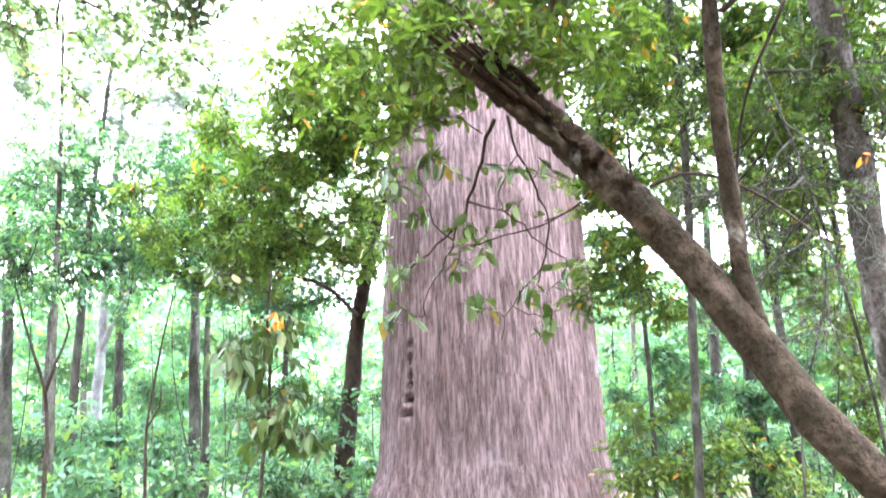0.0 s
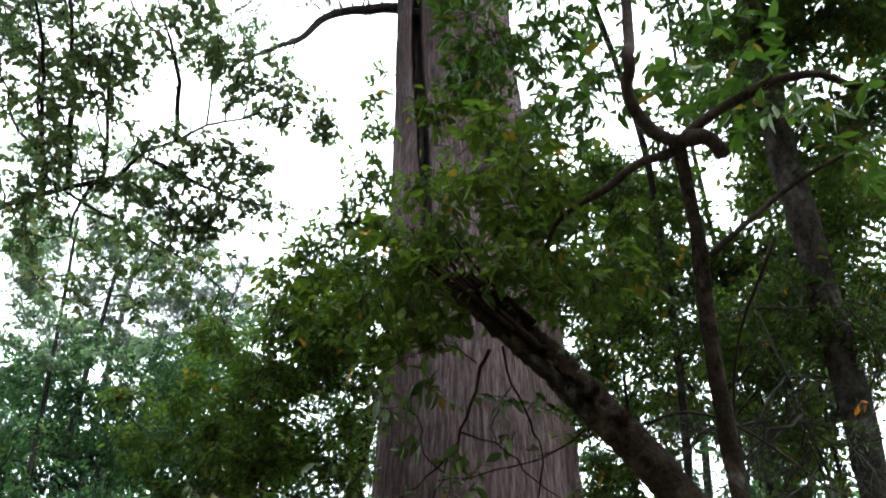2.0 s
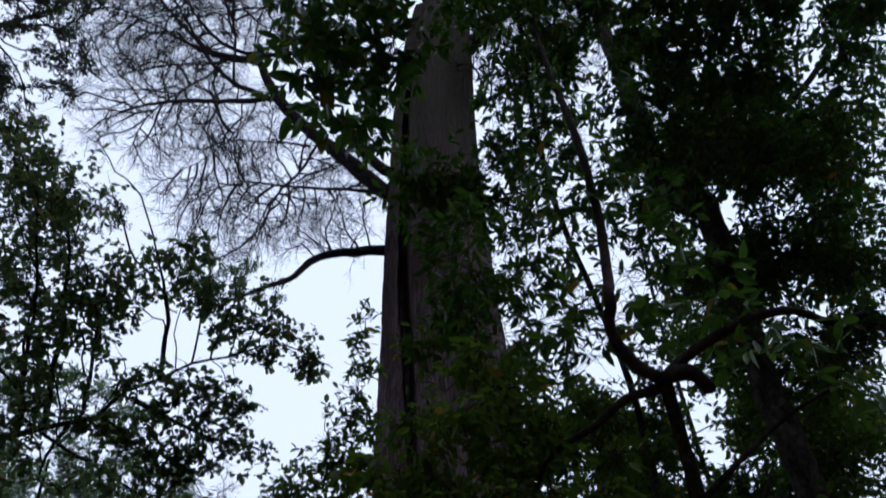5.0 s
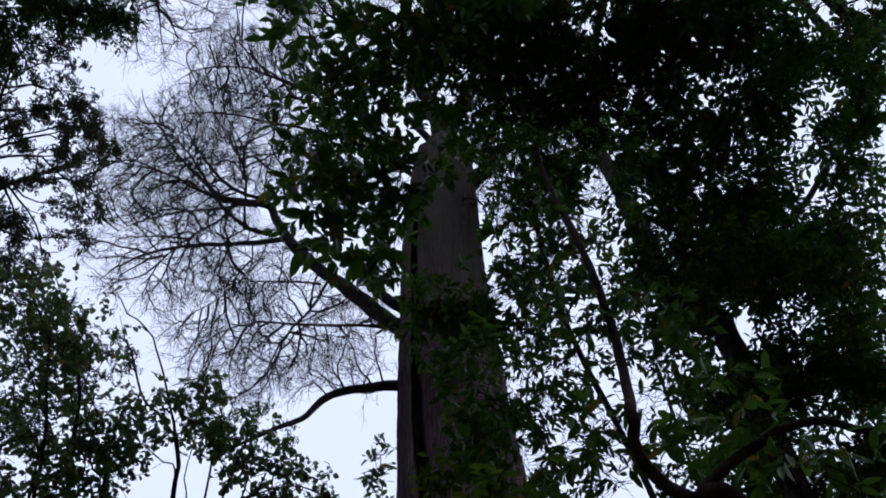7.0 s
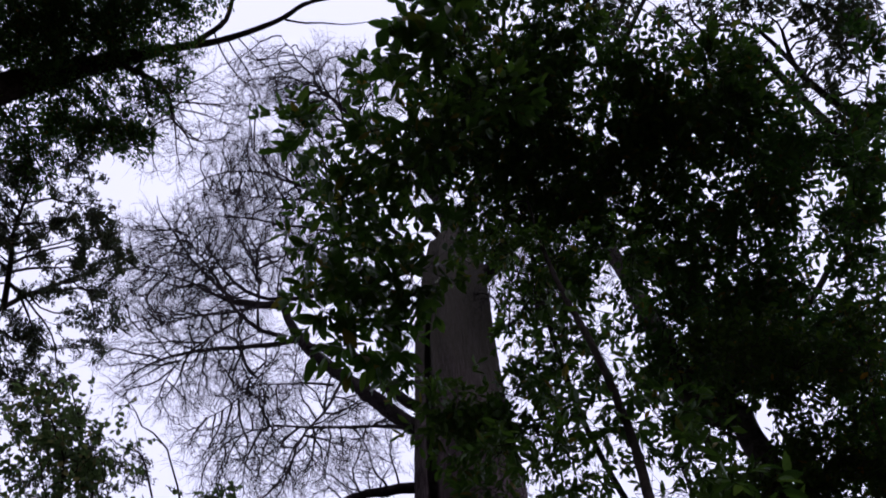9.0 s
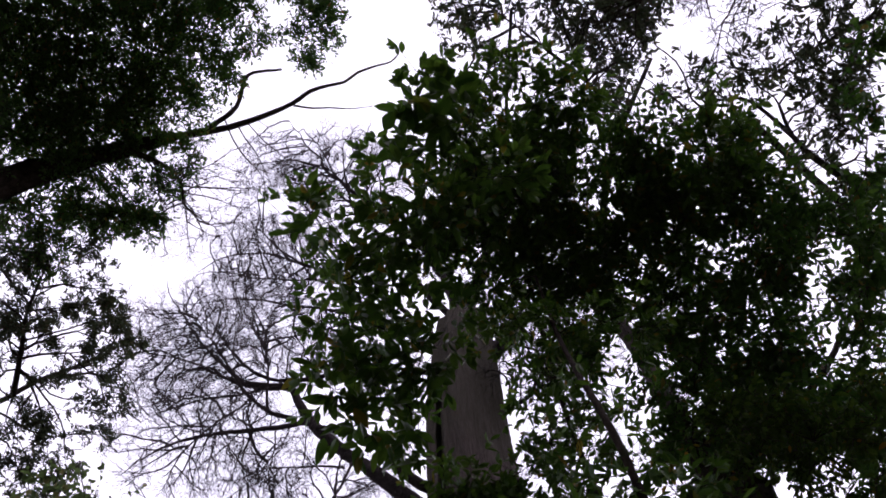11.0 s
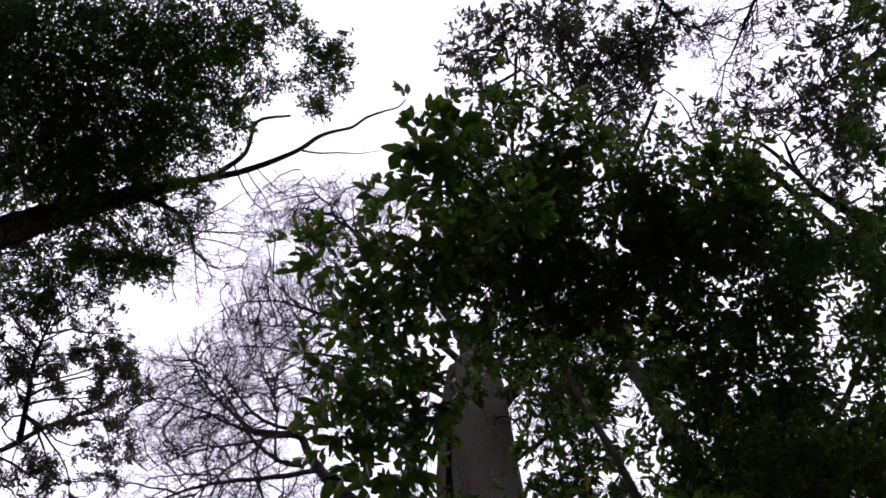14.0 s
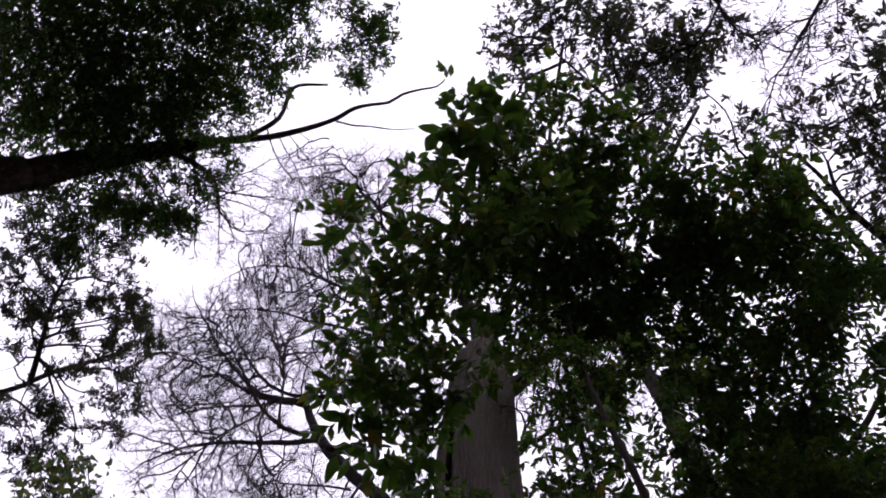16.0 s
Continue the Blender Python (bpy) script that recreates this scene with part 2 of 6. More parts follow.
def tube(pts, r0, r1, sides=10, wobble=0.06, seed=1, cap=True):
    """Verts and faces of a tapering, knobbly stem along pts."""
    p = np.asarray(pts, float)
    n = len(p)
    t = np.gradient(p, axis=0)
    t /= np.linalg.norm(t, axis=1)[:, None] + 1e-9
    ref = np.array([0.3, 0.9, 0.2]) if abs(t[0][1]) < 0.8 else np.array([1.0, 0.1, 0])
    u = np.cross(t, ref)
    u /= np.linalg.norm(u, axis=1)[:, None] + 1e-9
    v = np.cross(t, u)
    s = np.concatenate([[0], np.cumsum(np.linalg.norm(np.diff(p, axis=0), axis=1))])
    k = s / max(s[-1], 1e-6)
    rad = r0 + (r1 - r0) * k
    g = np.random.default_rng(seed)
    ang = np.linspace(0, 2 * np.pi, sides, endpoint=False)
    ph = g.uniform(0, 6.28, 6)
    bumps = 1 + wobble * (np.sin(s[:, None] * 5 / (r0 * 8 + 0.2) + ph[0] + 2 * np.sin(ang + ph[1])) + 0.7 * np.sin(s[:, None] * 13 / (r0 * 8 + 0.2) + 3 * ang + ph[2]))
    bumps += g.normal(0, wobble * 0.5, (n, sides))
    ring = p[:, None] + (rad[:, None] * bumps)[..., None] * (np.cos(ang)[None, :, None] * u[:, None] + np.sin(ang)[None, :, None] * v[:, None])
    verts = ring.reshape(-1, 3)
    i, j = np.meshgrid(np.arange(n - 1), np.arange(sides), indexing="ij")
    a = (i * sides + j).ravel()
    b = (i * sides + (j + 1) % sides).ravel()
    quads = np.stack([a, b, b + sides, a + sides], 1)
    if cap:
        verts = np.vstack([verts, p[:1], p[-1:] + t[-1:] * r1 * 0.5])
        m = n * sides
        ar = np.arange(sides)
        tris = np.vstack([np.stack([(ar + 1) % sides, ar, np.full(sides, m)], 1),
                          np.stack([(n - 1) * sides + ar, (n - 1) * sides + (ar + 1) % sides, np.full(sides, m + 1)], 1)])
        return verts, [quads, tris]
    return verts, [quads]


class Heap:
    """Gathers many small pieces into one mesh."""

    def __init__(self):
        self.v, self.f, self.n = [], {}, 0

    def add(self, verts, faces):
        for b in faces if isinstance(faces, list) else [faces]:
            b = np.asarray(b)
            if len(b):
                self.f.setdefault(b.shape[1], []).append(b + self.n)
        self.v.append(verts)
        self.n += len(verts)

    def object(self, name, material, parent=None, label="", smooth=False):
        if self.n:
            return mesh_object(name, np.vstack(self.v), [np.vstack(b) for b in self.f.values()], material, parent, label, smooth)


def unit(a):
    return a / (np.linalg.norm(a, axis=-1, keepdims=True) + 1e-9)


def prisms(heap, a, b, ra, rb):
    """Thin three-sided twigs from points a to points b."""
    d = unit(b - a)
    u = unit(np.cross(d, np.array([0.31, 0.52, 0.8])))
    v = np.cross(d, u)
    vs = []
    for base, r in ((a, ra), (b, rb)):
        for k in range(3):
            c, s = math.cos(k * 2.0944), math.sin(k * 2.0944)
            vs.append(base + (u * c + v * s) * np.asarray(r).reshape(-1, 1))
    n = len(a)
    verts = np.stack(vs, 1).reshape(-1, 3)
    o = np.arange(n)[:, None] * 6
    heap.add(verts, np.vstack([o + np.array([k, (k + 1) % 3, 3 + (k + 1) % 3, 3 + k]) for k in range(3)]))


def leaf_verts(base, along, up, length, width, fold, simple=False):
    """Folded oval leaves."""
    side = unit(np.cross(along, up))
    up = np.cross(side, along)
    L, W = length[:, None], width[:, None]
    F = fold[:, None] * W
    n = len(base)
    o = np.arange(n)[:, None]
    if simple:
        pts = [base, base + along * L * 0.5 + side * W * 0.5 + up * F, base + along * L, base + along * L * 0.5 - side * W * 0.5 + up * F]
        return np.stack(pts, 1).reshape(-1, 3), o * 4 + np.arange(4)
    pts = [base, base + along * L * 0.38 + side * W * 0.5 + up * F, base + along * L * 0.72 + side * W * 0.42 + up * F, base + along * L - up * F * 0.4,
           base + along * L * 0.72 - side * W * 0.42 + up * F, base + along * L * 0.38 - side * W * 0.5 + up * F]
    return np.stack(pts, 1).reshape(-1, 3), np.vstack([o * 6 + np.array(q) for q in ((0, 1, 2, 3), (0, 3, 4, 5))])


def crown(leaves, twigs, blobs, size, cover, aspect=0.42, droop=0.25, per_twig=7, flat=0.75, whorl=False, twig_r=0.004, simple=False):
    """Leafy twigs inside each clump (x, y, z, r): leaves set along short twigs that spread outward."""
    for x, y, z, r in blobs:
        n = max(2, int(cover * r * r * 3.1416 / (size * size * aspect * 0.32) / per_twig * rng.uniform(0.8, 1.2)))
        m = max(3, n // 7)
        d = unit(rng.normal(size=(m, 3)))
        sub = d * (r * rng.uniform(0.15, 1.0, (m, 1)) ** 0.6) * np.array([1, 1, flat])
        pick = rng.integers(0, m, n)
        d = d[pick]
        c = np.array([x, y, z]) + sub[pick] + rng.normal(0, 0.16 * r + 0.3 * size, (n, 3)) * np.array([1, 1, 0.7])
        way = unit(d * np.array([1, 1, 0.5]) + rng.normal(0, 0.55, (n, 3)) + np.array([0, 0, -droop * 0.5]))
        tl = size * rng.uniform(1.6, 3.2, n)[:, None]
        a, b = c - way * tl * 0.5, c + way * tl * 0.5
        if twigs is not None:
            prisms(twigs, a, b, np.full(n, twig_r), np.full(n, twig_r * 0.5))
        for k in range(per_twig):
            s = rng.uniform(0.75, 1.05, (n, 1)) if whorl else ((k + 0.7) / per_twig + rng.uniform(-0.05, 0.05, (n, 1)))
            base = a + way * tl * s
            out = unit(np.cross(way, rng.normal(size=(n, 3)))) if whorl else unit(np.cross(way, np.array([0, 0, 1.0])) * (1 if k % 2 else -1) + rng.normal(0, 0.45, (n, 3)))
            along = unit(way * rng.uniform(0.3, 1.0, (n, 1)) + out * rng.uniform(0.5, 1.1, (n, 1)) + np.array([0, 0, -droop]) * rng.uniform(0, 2.2, (n, 1)))
            up = unit(np.array([0, 0, 1.0]) + rng.normal(0, 0.5, (n, 3)))
            keep = rng.random(n) < 0.9
            L = size * rng.uniform(0.55, 1.2, n)
            v, f = leaf_verts(base[keep], along[keep], up[keep], L[keep], L[keep] * aspect * rng.uniform(0.8, 1.2, keep.sum()), rng.uniform(0.02, 0.3, keep.sum()), simple)
            leaves.add(v, f)


def clustered(blobs, k=5, share=0.42):
    """Break each wide clump into smaller tufts with gaps between."""
    out = []
    for x, y, z, r in blobs:
        d = unit(rng.normal(size=(k, 3))) * r * rng.uniform(0.3, 0.95, (k, 1))
        out += [(x + a, y + b, z + c * 0.8, r * share * rng.uniform(0.7, 1.3)) for a, b, c in d]
    return out


def link_branches(heap, limbs, blobs, r=0.012):
    """Bowed branches that fork from the limbs, and from one another, out to each clump of leaves."""
    pts = np.vstack([np.asarray(l) for l in limbs])
    left = [np.array(b) for b in blobs]
    while left:
        cs = np.array([b[:3] for b in left])
        gap = np.linalg.norm(cs[:, None] - pts[None], axis=2) + 0.35 * np.maximum(0, pts[None, :, 2] - cs[:, None, 2])
        which = gap.min(1).argmin()
        c, rad = left[which][:3], left[which][3]
        a = pts[gap[which].argmin()]
        left.pop(which)
        span = np.linalg.norm(c - a)
        if span < 0.05:
            continue
        side = rng.normal(0, 0.12, (2, 3)) * span
        line = smooth_line([a, a + (c - a) * 0.35 + side[0] + np.array([0, 0, 0.04 * span]), a + (c - a) * 0.7 + side[1] + np.array([0, 0, 0.03 * span]), c], 0.18)
        v, f = tube(line, r * max(0.5, min(2.0, span)), r * 0.4, 5, 0.04, 3, False)
        heap.add(v, f)
        pts = np.vstack([pts, line[len(line) // 2:]])
        n = 6
        d = unit(rng.normal(size=(n, 3)) + 0.6 * unit(c - a))
        mid = c + d * rad * 0.45 + rng.normal(0, 0.08, (n, 3)) * rad
        prisms(heap, np.repeat(c[None], n, 0), mid, np.full(n, r * 0.4), np.full(n, r * 0.25))
        prisms(heap, mid, mid + unit(d + rng.normal(0, 0.35, (n, 3))) * rad * 0.5, np.full(n, r * 0.25), np.full(n, 0.002))
    return pts


def tree(name, label, category, limbs, blob_sets, wood, foliage, size, cover, group="", branch_r=0.012, sides=12, large=None, bare=(), high=None, single=0, fringe=None, spread=None, **how):
    """A tree: limbs are (line, base radius, end radius), the first is the trunk."""
    base = limbs[0][0][0]
    root = thing(name, (base[0], base[1], max(0.0, min(base[2], 0.05))), label, category, group)
    lines = []
    for i, (pts, r0, r1, *other) in enumerate(limbs):
        line = smooth_line(pts)
        lines.append(line)
        v, f = tube(line, r0, r1, sides if i == 0 else 8, 0.07, i + 3)
        mesh_object("trunk" if i == 0 else "limb", v, f, other[0] if other else wood, root, smooth=True)
    blobs = [b for s in blob_sets for b in s]
    twigs, leaves = Heap(), Heap()
    wooded = link_branches(twigs, lines, blobs, branch_r)
    crown(leaves, twigs, blobs, size, cover, **how)
    if large:
        link_branches(twigs, [wooded], large[0], branch_r)
        crown(leaves, twigs, large[0], large[1], large[2], **how)
        leaf_objects(root, foliage, large[0], large[1], min(290, 12 * len(large[0])), how.get("aspect", 0.42), how.get("droop", 0.35))
    if single:
        leaf_objects(root, foliage, blobs, size, single, how.get("aspect", 0.42), how.get("droop", 0.25))
    if high:
        shade = Heap()
        link_branches(twigs, [wooded], high[0], branch_r)
        crown(shade, twigs, high[0], high[2], cover, **how)
        tagged(shade.object("upper_crown", high[1], root, "darker upper leaves"), kind="stuff")
    for i in bare:
        twig_fan(twigs, lines[i], 0.04, 80 + i, 4, 0.55, 0.1, 5)
    if spread:
        crown(leaves, twigs, sprigs(twigs, lines, **spread), size, cover, **how)
    if fringe:
        g = np.random.default_rng(31)
        place, parent, own, tips, heading, first = grow(lines, within(g, fringe[2], *fringe[:2]), 32, lines[0][-1])
        k = np.arange(first, len(place))
        prisms(twigs, place[parent[k]], place[k], 0.006 * tips[k] ** 0.5, 0.005 * tips[k] ** 0.5)
        e = np.repeat(k[tips[k] < 6], 4)
        fine_twigs(twigs, place[e], unit(heading[e] + g.normal(0, 0.6, (len(e), 3))), g.uniform(0.15, 0.45, len(e)), g, 0.004, 3)
    tagged(twigs.object("branchwork", wood, root), kind="stuff")
    tagged(leaves.object("crown", foliage, root), kind="stuff")
    return root


def twig_fan(heap, line, r0, seed, levels=3, spread=1.0, first=0.2, density=4.5):
    """Bare sub-branches along a limb, forking into fine twigs."""
    g = np.random.default_rng(seed)
    p = np.asarray(line)
    s = np.concatenate([[0], np.cumsum(np.linalg.norm(np.diff(p, axis=0), axis=1))])
    total = s[-1]
    n = int(total * density * (1 - first))
    at = first * total + (1 - first) * total * g.random(n) ** 0.8
    start = np.stack([np.interp(at, s, p[:, k]) for k in range(3)], 1)
    ahead = np.stack([np.interp(np.minimum(at + 0.2, total), s, p[:, k]) for k in range(3)], 1) - np.stack([np.interp(at - 0.2, s, p[:, k]) for k in range(3)], 1)
    perp = unit(np.cross(ahead, g.normal(size=(n, 3))))
    way = unit(unit(ahead) * 0.75 + perp * 0.7 + np.array([0, 0, 0.1]))
    length = spread * g.uniform(0.9, 2.3, n) * (1.1 - 0.4 * at / total)
    rad = np.full(n, min(max(r0 * 0.36, 0.014), 0.034))
    for level in range(levels):
        seg = (6, 4, 3, 2)[level]
        cur, d, keep_p, keep_d = start, way, [], []
        bow = g.normal(0, 0.1, d.shape)
        for q in range(seg):
            d = unit(d + bow + g.normal(0, 0.14, d.shape) + np.array([0, 0, 0.02]))
            nxt = cur + d * (length / seg)[:, None]
            prisms(heap, cur, nxt, rad * (1 - q / seg * 0.6), rad * (1 - (q + 1) / seg * 0.6))
            cur = nxt
            keep_p.append(cur)
            keep_d.append(d)
        if level == levels - 1:
            break
        kids = (6, 4, 4)[level]
        pick = g.integers(0, seg, (kids, len(start)))
        P, D = np.stack(keep_p), np.stack(keep_d)
        idx = np.arange(len(start))
        start = np.vstack([P[pick[c], idx] for c in range(kids)])
        way = np.vstack([D[pick[c], idx] for c in range(kids)])
        way = unit(way + 0.8 * unit(np.cross(way, g.normal(size=way.shape))))
        length = np.tile(length, kids) * g.uniform(0.35, 0.6, kids * len(idx))
        rad = np.maximum(np.tile(rad, kids) * 0.5, 0.005)


def grow(lines, goals, seed, heart, step=0.2, reach=3.0, kill=0.26, rounds=70, bold=0.4):
    """Branches that grow from the limbs towards scattered goals until each is met: places, parents, limb of each place, tips borne."""
    g = np.random.default_rng(seed)
    place = [np.asarray(l)[len(l) // 4:] for l in lines]
    own = np.concatenate([np.full(len(p), i) for i, p in enumerate(place)])
    place = np.vstack(place)
    first = len(place)
    parent = np.full(first, -1)
    heading = np.zeros_like(place)
    gap = np.linalg.norm(goals[:, None] - place[None], axis=2)
    near, far = gap.argmin(1), gap.min(1)
    alive = far > kill
    waited = np.zeros(len(goals))
    for q in range(rounds):
        pull = np.where(alive & (far < reach))[0]
        if not len(pull):
            break
        src, back = np.unique(near[pull], return_inverse=True)
        way = np.zeros((len(src), 3))
        np.add.at(way, back, unit(goals[pull] - place[near[pull]]))
        way = unit(unit(way) + bold * heading[src] + 0.6 * unit(place[src] - heart) + g.normal(0, 0.2, way.shape))
        fresh = place[src] + way * step * g.uniform(0.8, 1.2, (len(src), 1))
        base = len(place)
        place, parent = np.vstack([place, fresh]), np.concatenate([parent, src])
        own, heading = np.concatenate([own, own[src]]), np.vstack([heading, way])
        gap = np.linalg.norm(goals[:, None] - fresh[None], axis=2)
        best = gap.argmin(1)
        closer = gap.min(1) < far
        near[closer], far[closer] = base + best[closer], gap.min(1)[closer]
        waited = np.where(closer, 0, waited + 1)
        alive &= (far > kill) & (waited < 3)
    tips = np.ones(len(place))
    for i in range(len(place) - 1, first - 1, -1):
        if parent[i] >= first:
            tips[parent[i]] += tips[i]
    return place, parent, own, tips, heading, first


def fine_twigs(heap, start, way, length, g, r=0.004, forks=2):
    """Curved hair-fine twigs, each with a few shorter ones forking off."""
    for level in range(2):
        bow, cur, d, seg = g.normal(0, 0.22, way.shape), start, way, 3
        kept = []
        for q in range(seg):
            d = unit(d + bow + g.normal(0, 0.12, d.shape))
            nxt = cur + d * (length / seg)[:, None]
            prisms(heap, cur, nxt, np.full(len(cur), r * (1 - 0.25 * q)), np.full(len(cur), r * (0.75 - 0.25 * q)))
            cur = nxt
            kept.append((cur, d))
        if level or not forks:
            break
        start = np.vstack([kept[k % 2][0] for k in range(forks)])
        way = np.vstack([kept[k % 2][1] for k in range(forks)])
        way = unit(way + 0.9 * unit(np.cross(way, g.normal(size=way.shape))))
        length = np.tile(length, forks) * g.uniform(0.4, 0.7, len(start))
        r *= 0.75


def within(g, n, middle, radii):
    """Points spread through an oval space, with a few beyond its skin."""
    reach = g.uniform(0.02, 1, (n, 1)) ** 0.55 * np.where(g.random((n, 1)) < 0.2, g.uniform(1, 1.35, (n, 1)), 1)
    return np.asarray(middle) + unit(g.normal(size=(n, 3))) * reach * np.asarray(radii)


def sprigs(twigs, lines, spaces, seed, heart, share=0.4, tuft=0.2, r=0.005, step=0.2, kill=0.26, fill=False):
    """Twigs grown through oval spaces (count, middle, radii); returns the tufts (x, y, z, r) where leaves sit at their ends."""
    g = np.random.default_rng(seed)
    goals = np.vstack([within(g, 2 * n, middle, radii) for n, middle, radii in spaces])
    place, parent, own, tips, heading, first = grow(lines, goals, seed + 1, np.asarray(heart), step, 3.0, kill)
    k = np.arange(first, len(place))
    thick = np.minimum(r * tips[k] ** 0.55, 0.06)
    prisms(twigs, place[parent[k]], place[k], thick * 1.1, thick)
    ends = goals[g.random(len(goals)) < share] if fill else place[k[(tips[k] < 6) & (g.random(len(k)) < share)]]
    return [(*p, tuft * g.uniform(0.5, 1.4)) for p in ends]


LEAF_SHAPES = {}


def leaf_objects(parent, material, blobs, size, count, aspect=0.42, droop=0.35):
    """Single leaves on short stalks, each an object of its own, on the clumps of a tree."""
    key = material.name, aspect
    if key not in LEAF_SHAPES:
        LEAF_SHAPES[key] = []
        for q in range(6):
            n = 7
            t = np.linspace(0, 1, n)
            w = aspect * 0.5 * np.sin(np.pi * t**0.8) ** 0.8 * (1 + 0.08 * np.sin(9 * t + q))
            bend = -0.18 * t**2 * (0.4 + 0.2 * q)
            mid = np.stack([t, 0 * t, bend], 1)
            a = mid + np.stack([0 * t, w, 0.25 * w], 1)
            b = mid + np.stack([0 * t, -w, 0.25 * w], 1)
            verts = np.vstack([mid, a, b, [[-0.16, 0.012, -0.02], [-0.16, -0.012, -0.02], [0.02, 0, 0.012]]])
            i = np.arange(n - 1)
            quads = np.vstack([np.stack([i, i + 1, n + i + 1, n + i], 1), np.stack([i + 1, i, 2 * n + i, 2 * n + i + 1], 1)])
            me = bpy.data.meshes.new("leaf")
            me.from_pydata(verts.tolist(), [], quads.tolist() + [(len(verts) - 3, len(verts) - 2, len(verts) - 1)])
            me.materials.append(material)
            LEAF_SHAPES[key].append(me)
    b = np.array(blobs)
    share = b[:, 3] ** 2
    pick = rng.choice(len(b), count, p=share / share.sum())
    back = parent.matrix_world.inverted()
    for q, i in enumerate(pick):
        d = unit(rng.normal(size=3))
        place = b[i, :3] + d * b[i, 3] * rng.uniform(0.5, 1.0) * np.array([1, 1, 0.85])
        turn = Euler((rng.normal(0, 0.5), rng.uniform(-0.3, 0.9) + droop, rng.uniform(0, 6.28)))
        ob = new("leaf", LEAF_SHAPES[key][q % 6])
        ob.parent = parent
        ob.matrix_parent_inverse = back
        ob.matrix_basis = Matrix.LocRotScale(Vector(place), turn, Vector([size * rng.uniform(0.8, 1.25)] * 3))


def to_ground(pts, lean=(0, 0)):
    """Carry a trunk's line down to the ground."""
    x, y, z = pts[0][:3]
    return [(x + lean[0], y + lean[1], -0.1)] + [p for p in pts]


# ---- ground ----
def ground():
    r = np.concatenate([[0], np.geomspace(0.4, 900, 70)])
    a = np.linspace(0, 2 * np.pi, 96, endpoint=False)
    R, A = np.meshgrid(r[1:], a, indexing="ij")
    X, Y = R * np.cos(A), R * np.sin(A)
    Z = (0.06 * np.sin(X * 0.9 + 1) * np.cos(Y * 0.7) + 0.12 * np.sin(X * 0.21) * np.sin(Y * 0.17 + 2)) * np.minimum(1, 30 / R) + rng.normal(0, 0.012, R.shape)
    verts = np.vstack([[[0, 0, 0]], np.stack([X, Y, Z], -1).reshape(-1, 3)])
    n = len(a)
    j = np.arange(n)
    tris = np.stack([np.zeros(n, int), 1 + j, 1 + (j + 1) % n], 1)
    i, j = np.meshgrid(np.arange(len(r) - 2), j, indexing="ij")
    p, q = (1 + i * n + j).ravel(), (1 + i * n + (j + 1) % n).ravel()
    ob = mesh_object("ground", verts, [tris, np.stack([p, p + n, q + n, q], 1)], LITTER, smooth=True)
    tagged(ob, "brown leaf litter and low moss on the forest floor", "ground", kind="structure")


ground()


# ---- the great tree ----
def noise_grid(u, z, cells_u, cells_z, seed):
    """Smooth random values over turn u (0 to 1, wraps) and height z."""
    g = np.random.default_rng(seed).random((cells_z + 2, cells_u))
    fu, fz = (u % 1) * cells_u, np.clip(z, 0, 0.9999) * cells_z
    iu, iz = np.floor(fu).astype(int), np.floor(fz).astype(int)
    du, dz = fu - iu, fz - iz
    du, dz = du * du * (3 - 2 * du), dz * dz * (3 - 2 * dz)
    iu0, iu1 = iu % cells_u, (iu + 1) % cells_u
    return (g[iz, iu0] * (1 - du) + g[iz, iu1] * du) * (1 - dz) + (g[iz + 1, iu0] * (1 - du) + g[iz + 1, iu1] * du) * dz


def great_axis(z):
    return np.interp(z, [0, 6, 11, 16, 21], [0.70, 0.68, 0.46, 0.42, 0.60]), np.interp(z, [0, 21], [10.5, 10.45])


